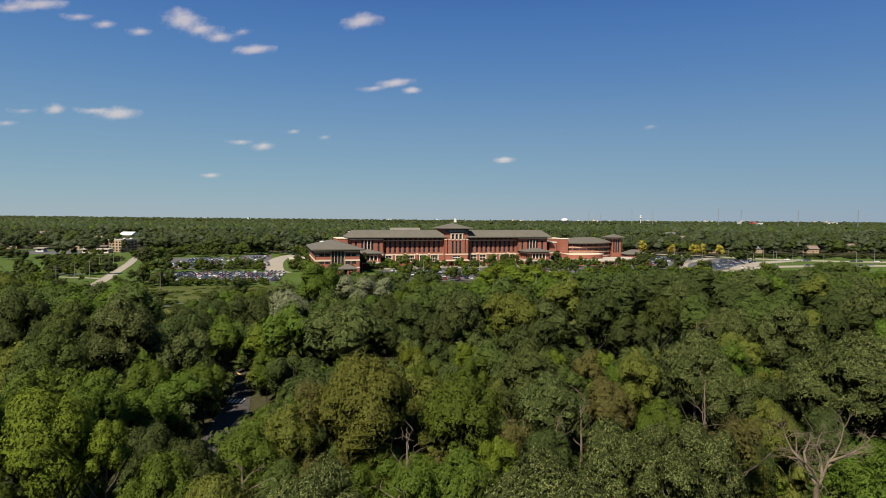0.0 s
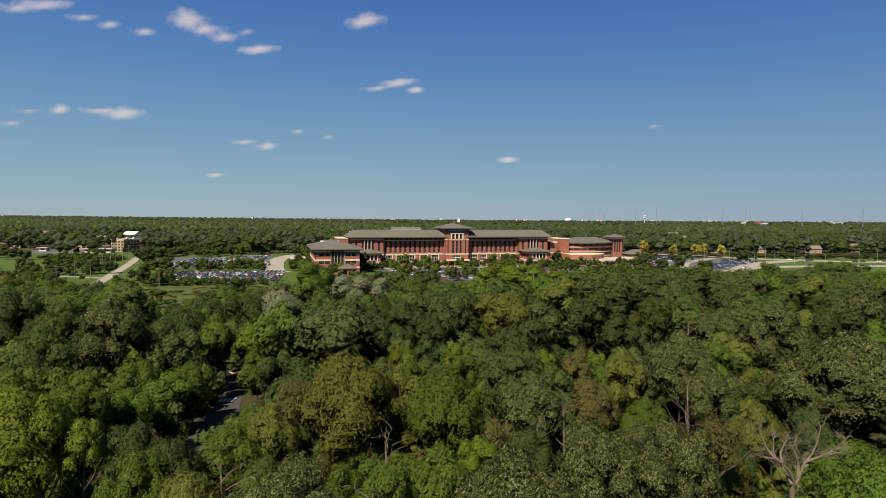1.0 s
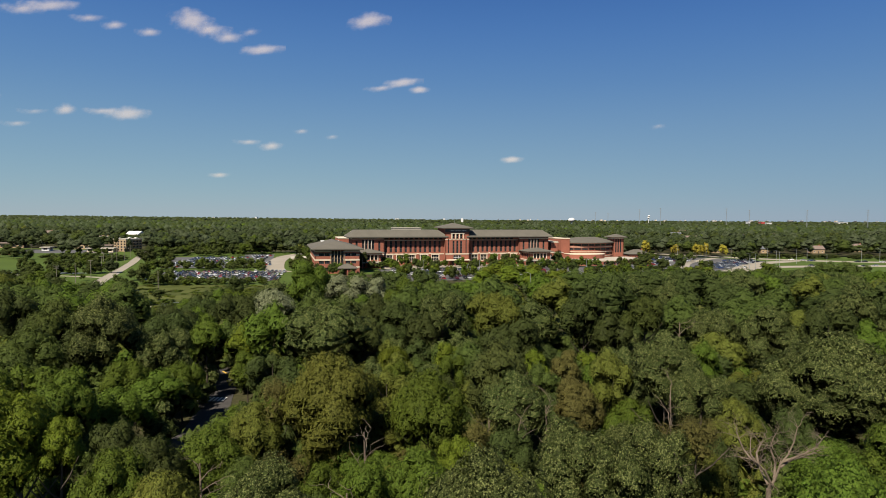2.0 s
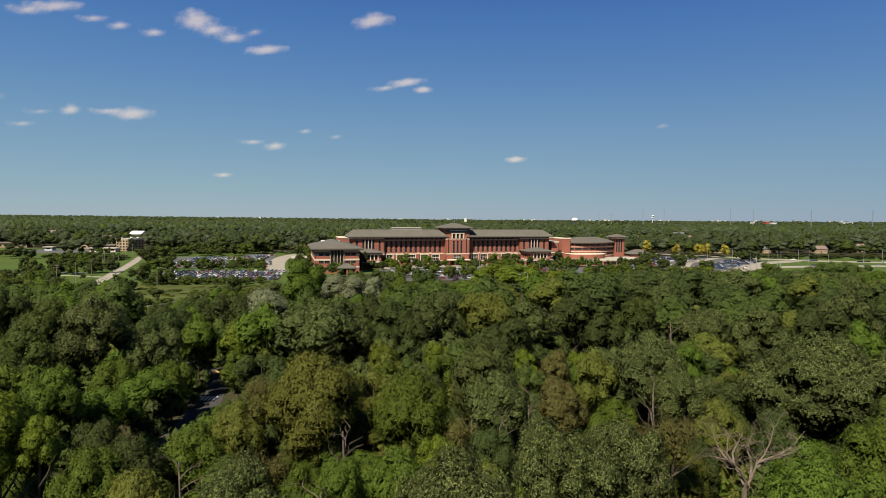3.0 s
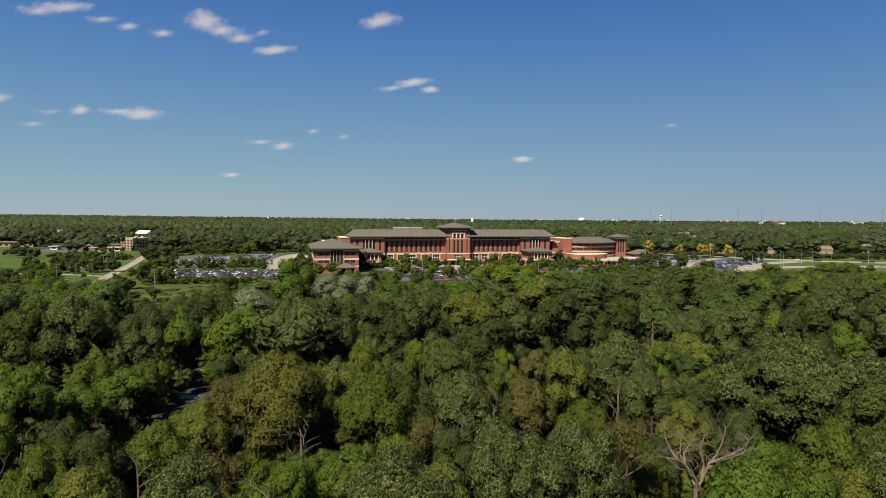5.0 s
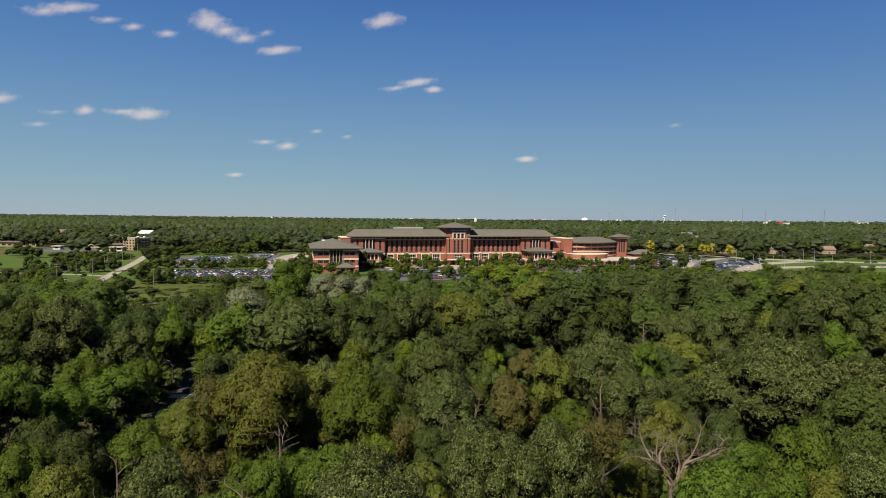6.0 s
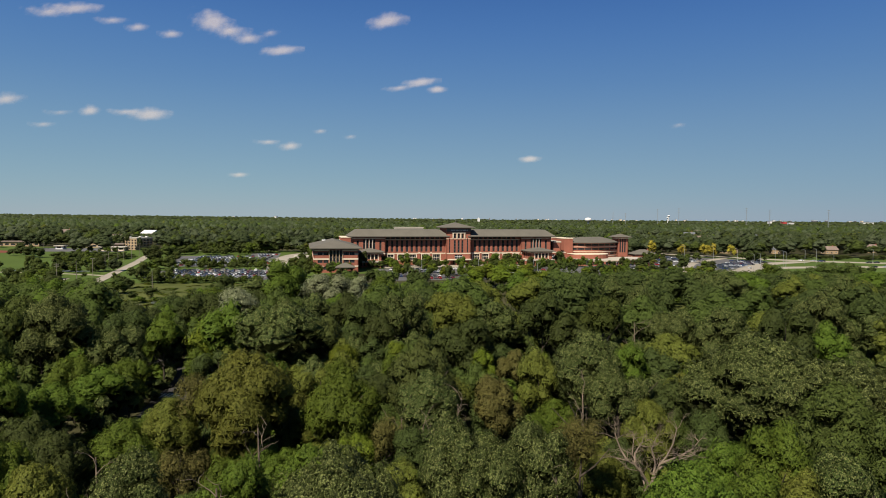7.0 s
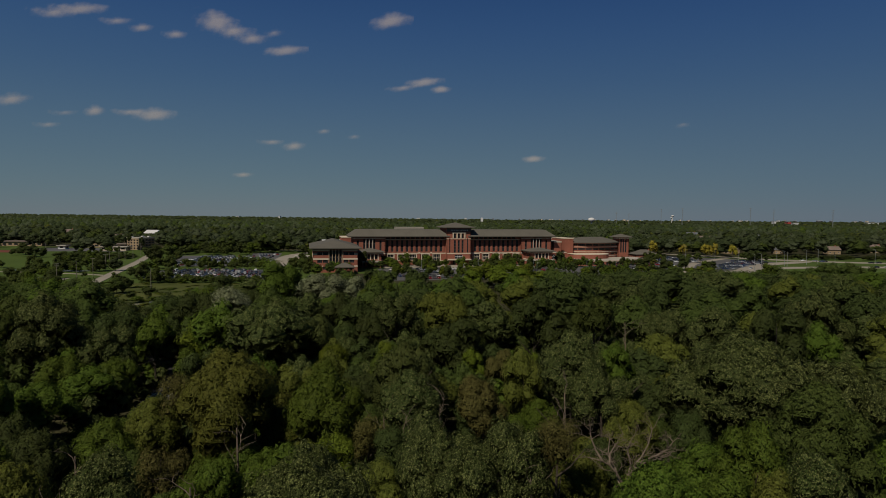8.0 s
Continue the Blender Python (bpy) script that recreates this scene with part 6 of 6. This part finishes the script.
def car_rows(x0, y0, turn, n, rows, gap, fill):
    """Double rows of parked cars; x0, y0: the first stall."""
    m = pose(x0, y0, 0, 0, 0, turn)
    for j in range(rows):
        for i in range(n):
            if rc.random() < fill:
                p = m @ Vector((i * 2.75, j * gap + (j % 2) * -1.2, 0))
                put_car(p.x, p.y, turn + 90 + (180 if rc.random() < 0.4 else 0) + rc.uniform(-2, 2))


car_rows(-168, 360, 10, 27, 8, 8.4, 0.8)
x, y = world_xy(-60, -110)
car_rows(x, y, 15, 40, 5, 15.5, 0.56)


def far_cars(name, rows, label):
    """Cars of a far lot, joined: each a wedge-nosed body under a glazed cabin."""
    side = [(-2.25, 0.25), (-2.25, 0.85), (-1.0, 0.96), (2.2, 0.96), (2.25, 0.25)]
    cab = [(-1.0, 0.962), (-0.4, 1.44), (1.35, 1.44), (1.95, 0.962)]
    tris, mats = [], []
    for x0, y0, turn, n, count_, gap, fill in rows:
        m = pose(x0, y0, 0.09, 0, 0, turn)
        for j in range(count_):
            for i in range(n):
                if rc.random() > fill:
                    continue
                k = rc.choices(range(10), [12, 9, 16, 18, 24, 8, 4, 3, 4, 3])[0]
                w = m @ pose(i * 2.75, j * gap, 0, 0, 0, 90 + rc.uniform(-2, 2))
                for prof, half, mat in ((side, 0.88, k), (cab, 0.68, 10)):
                    a, b = [(x, -half, z) for x, z in prof], [(x, half, z) for x, z in prof]
                    for q in range(len(prof)):
                        r = (q + 1) % len(prof)
                        top = prof is cab and q == 1
                        tris += [[w @ Vector(v) for v in f] for f in ((a[q], b[q], b[r]), (a[q], b[r], a[r]))]
                        mats += [k if top else mat] * 2
                    for q in range(1, len(prof) - 1):
                        tris += [[w @ Vector(v) for v in f] for f in ((a[0], a[q], a[q + 1]), (b[0], b[q + 1], b[q]))]
                        mats += [mat] * 2
    ob = new(name, quads(name, np.array([[v[:] for v in f] for f in tris], dtype=np.float32).reshape(-1, 3), 3, PAINTS + [CAR_GLASS], np.array(mats, dtype=np.int32)))
    tagged(ob, label, "cars", "", "stuff")


far_cars("far_cars", [(-206, 460, 8, 15, 12, 9.2, 0.72), (-150, 482, 10, 7, 3, 12, 0.7), (-170, 530, 10, 7, 5, 16, 0.7), (118, 446, 12, 18, 6, 8.5, 0.6), (140, 500, 12, 16, 5, 9, 0.6), (180, 552, 12, 16, 7, 9, 0.65), (188, 474, 20, 12, 1, 9, 0.8), (198, 487, 20, 13, 1, 9, 0.8), (207, 500, 20, 13, 1, 9, 0.8), (216, 513, 20, 14, 1, 9, 0.8), (225, 526, 20, 15, 1, 9, 0.8), (236, 540, 20, 15, 1, 9, 0.8), (246, 554, 20, 14, 1, 9, 0.8), (250, 566, 20, 12, 1, 9, 0.8)], "many parked cars in the far parking lots")
for x, y, turn in ((318, 583, -30), (326, 578, -25), (333, 575, -22), (296, 512, 12), (330, 574, -20), (372, 563, -8), (338, 511, 10), (365, 562, -6), (384, 558, -6), (389, 563, -6), (398, 556, -6), (232, 488, 55), (420, 553, -5), (350, 516, 4)):
    put_car(x, y, turn, False)


# ---- lamp posts and poles ----
def lamp(x, y, h, arm, turn=0.0, label="tall galvanised street lamp beside the road", name="street_lamp"):
    t = tagged(empty(name, pose(x, y, 0, 0, 0, turn)), label, "street lamp")
    bm = bmesh.new()
    tube(bm, [(0, 0, 0), (0, 0, h)], [0.16, 0.09], 7)
    part("pole", bm, STEEL, t)
    bm = bmesh.new()
    tube(bm, [(0, 0, h - 0.1), (arm * 0.5, 0, h + 0.35), (arm, 0, h + 0.4)], [0.07, 0.06, 0.05], 6)
    part("arm", bm, STEEL, t)
    bm = bmesh.new()
    box(bm, (arm - 0.1, -0.2, h + 0.3), (arm + 0.9, 0.2, h + 0.5))
    part("lamp_head", bm, BRONZE, t)


for px, y in ((1290, 545), (1353, 560), (1370, 520), (1376, 505), (1405, 540), (1423, 555), (1460, 470), (1518, 560), (1550, 560), (1325, 470), (1335, 480), (1195, 600), (1245, 600), (1318, 640)):
    lamp((px - 784) / 1120 * y, y, 12, 2.2, 180)
def utility_pole(x, y, h, arms, turn):
    """A timber pole with cross arms and insulators."""
    t = tagged(empty("utility_pole", pose(x, y, 0, 0, 0, turn)), "weathered grey timber utility pole beside the pale road", "utility pole", "utility poles")
    bm = bmesh.new()
    tube(bm, [(0, 0, 0), (0.03, 0, h * 0.5), (0, 0, h)], [0.2, 0.17, 0.13], 7)
    part("pole", bm, TIMBER, t)
    for k in range(arms):
        z = h - 0.5 - 1.1 * k
        bm = bmesh.new()
        box(bm, (-1.25, -0.2, z), (1.25, -0.06, z + 0.16))
        arm = part("cross_arm", bm, TIMBER, t)
        for u in (-1.1, -0.5, 0.5, 1.1):
            bm = bmesh.new()
            tube(bm, [(u, -0.13, z + 0.15), (u, -0.13, z + 0.26), (u, -0.13, z + 0.36)], [0.04, 0.08, 0.03], 6)
            part("insulator", bm, STEEL, arm)


for px, y, arms in ((130, 350, 0), (157, 372, 1), (175, 408, 1), (192, 470, 0), (213, 520, 1), (224, 560, 1), (97, 330, 2), (45, 560, 2), (282, 300, 0), (413, 312, 0), (178, 440, 1), (200, 500, 1)):
    utility_pole((px - 784) / 1120 * y, y, 11.5, arms, 25)
for u, v in ((-40, -60), (0, -62), (40, -64), (80, -66), (-20, -100), (30, -98), (85, -100)):
    x, y = world_xy(u, v)
    lamp(x, y, 8, 1.2, 15, "parking lot lamp post among the cars")
for px, y, h in ((950, 262, 11), (1040, 270, 11.5)):
    lamp((px - 784) / 1120 * y, y, h + 4, 1.5, 180, "tall lamp post rising above the wood")


# ---- clouds ----
def cloud_material():
    m = bpy.data.materials.new("cloud")
    m.use_nodes = True
    n, l = m.node_tree.nodes, m.node_tree.links
    out = n["Material Output"]
    n.remove(n["Principled BSDF"])
    bs = n.new("ShaderNodeBsdfDiffuse")
    bs.inputs["Color"].default_value = (0.47, 0.40, 0.345, 1)
    tc, at = n.new("ShaderNodeTexCoord"), n.new("ShaderNodeAttribute")
    at.attribute_name = "puff"
    stretch = n.new("ShaderNodeMapping")
    stretch.inputs["Scale"].default_value = (0.9, 0.9, 1.1)
    no = n.new("ShaderNodeTexNoise")
    no.inputs["Scale"].default_value, no.inputs["Detail"].default_value, no.inputs["Roughness"].default_value = 0.010, 5, 0.46
    l.new(tc.outputs["Object"], stretch.inputs["Vector"]), l.new(stretch.outputs[0], no.inputs["Vector"])
    add = n.new("ShaderNodeMath")
    add.operation = "MULTIPLY_ADD"
    add.inputs[1].default_value = 1.3
    l.new(no.outputs["Fac"], add.inputs[0]), l.new(at.outputs["Fac"], add.inputs[2])
    mr = n.new("ShaderNodeMapRange")
    mr.interpolation_type = "SMOOTHSTEP"
    mr.inputs["From Min"].default_value, mr.inputs["From Max"].default_value = 0.80, 1.62
    mr.inputs["To Max"].default_value = 0.40
    l.new(add.outputs[0], mr.inputs["Value"])
    tr, sh = n.new("ShaderNodeBsdfTransparent"), n.new("ShaderNodeMixShader")
    l.new(mr.outputs[0], sh.inputs["Fac"]), l.new(tr.outputs[0], sh.inputs[1]), l.new(bs.outputs[0], sh.inputs[2])
    l.new(sh.outputs[0], out.inputs["Surface"])
    return m


CLOUD = cloud_material()
SUN_WAY = Vector((SUN_X * ch, SUN_Y * ch, math.sin(radians(SUN_EL))))


def hang(px, py, w, h, lean=0.0, dense=1.0):
    """A thin fair-weather cloud far off, its bellied sheet turned half to the sun and placed to fit the camera's view;
    px, py, w, h: place and breadth in camera pixels, at 1120 to the radian.
    """
    dist = 4300.0
    px, py, w, h = px + 4, py + 8 * max(0, 1 - py / 240), w * 0.98, h * 1.05
    s = dist / 1120
    d = Vector(((px - 784) / 1120, 1.0, (384 + (px - 784) * 0.005 - py) / 1120))
    m = Matrix.Translation(Vector((11.5, 0, 38.6)) + d * dist) @ pose(0, 0, 0, 0, 0, math.degrees(math.atan2(-d.x, d.y)))
    face = (m.to_3x3().inverted() @ SUN_WAY + Vector((0, -1, 0))).normalized()
    nu, nv = 26, 12
    verts, faces, puff = [], [], []
    for j in range(nv + 1):
        for i in range(nu + 1):
            a, b = 2 * i / nu - 1, 2 * j / nv - 1
            rr = min(1.0, math.hypot(a, b))
            x, z = a * w * s / 2, (b * h + lean * a * h) * s / 2
            verts.append((x, (face.x * x + face.z * z) / -face.y - math.sqrt(1 - rr * rr) * h * s * 0.12, z))
            puff.append(dense * (0.9 * (1 - math.hypot(a, b)) + 0.1))
    for j in range(nv):
        for i in range(nu):
            k = j * (nu + 1) + i
            faces.append((k, k + 1, k + nu + 2, k + nu + 1))
    me = bpy.data.meshes.new("cloud")
    me.from_pydata(verts, [], faces)
    me.attributes.new("puff", "FLOAT", "POINT").data.foreach_set("value", puff)
    me.polygons.foreach_set("use_smooth", [True] * len(me.polygons))
    me.materials.append(CLOUD)
    ob = new("cloud", me)
    ob.matrix_world = m
    ob.visible_shadow = False
    return tagged(ob, "small thin white fair-weather cloud", "cloud", "fair-weather clouds", "structure")


HIGH_CLOUDS = [(322, 36, 86, 62, -0.5), (352, 52, 90, 40, -0.5, 0.8), (445, 88, 84, 26, 0.1), (632, 38, 84, 42, 0.1), (385, 66, 70, 34, -0.3, 0.8), (692, 147, 76, 22, 0.2), (655, 157, 70, 16, 0.3, 0.7), (721, 160, 44, 18, -0.1), (205, 202, 84, 34, -0.2), (160, 197, 66, 18, -0.1, 0.7), (96, 194, 40, 28, 0.0, 0.9), (884, 284, 50, 16, 0.0), (460, 260, 50, 22, 0.0, 0.8), (420, 253, 56, 14, -0.1, 0.7)]
LOW_CLOUDS = [(367, 311, 44, 13, 0.0, 0.8), (140, 30, 64, 22, -0.1, 0.7), (186, 43, 46, 24, 0.0, 0.8), (247, 56, 50, 24, -0.2, 0.8), (72, 8, 110, 34, 0.0, 0.9), (22, 14, 90, 34, -0.5, 0.7), (514, 234, 36, 14, 0.0, 0.6), (568, 244, 36, 14, 0.0, 0.5), (40, 197, 56, 16, 0.0, 0.5), (8, 219, 50, 16, 0.0, 0.6), (425, 56, 46, 26, 0.0, 0.5), (-60, 172, 70, 34, 0.0, 0.8), (1140, 225, 50, 16, 0.0, 0.4)]
for row in HIGH_CLOUDS + LOW_CLOUDS:
    hang(*row)
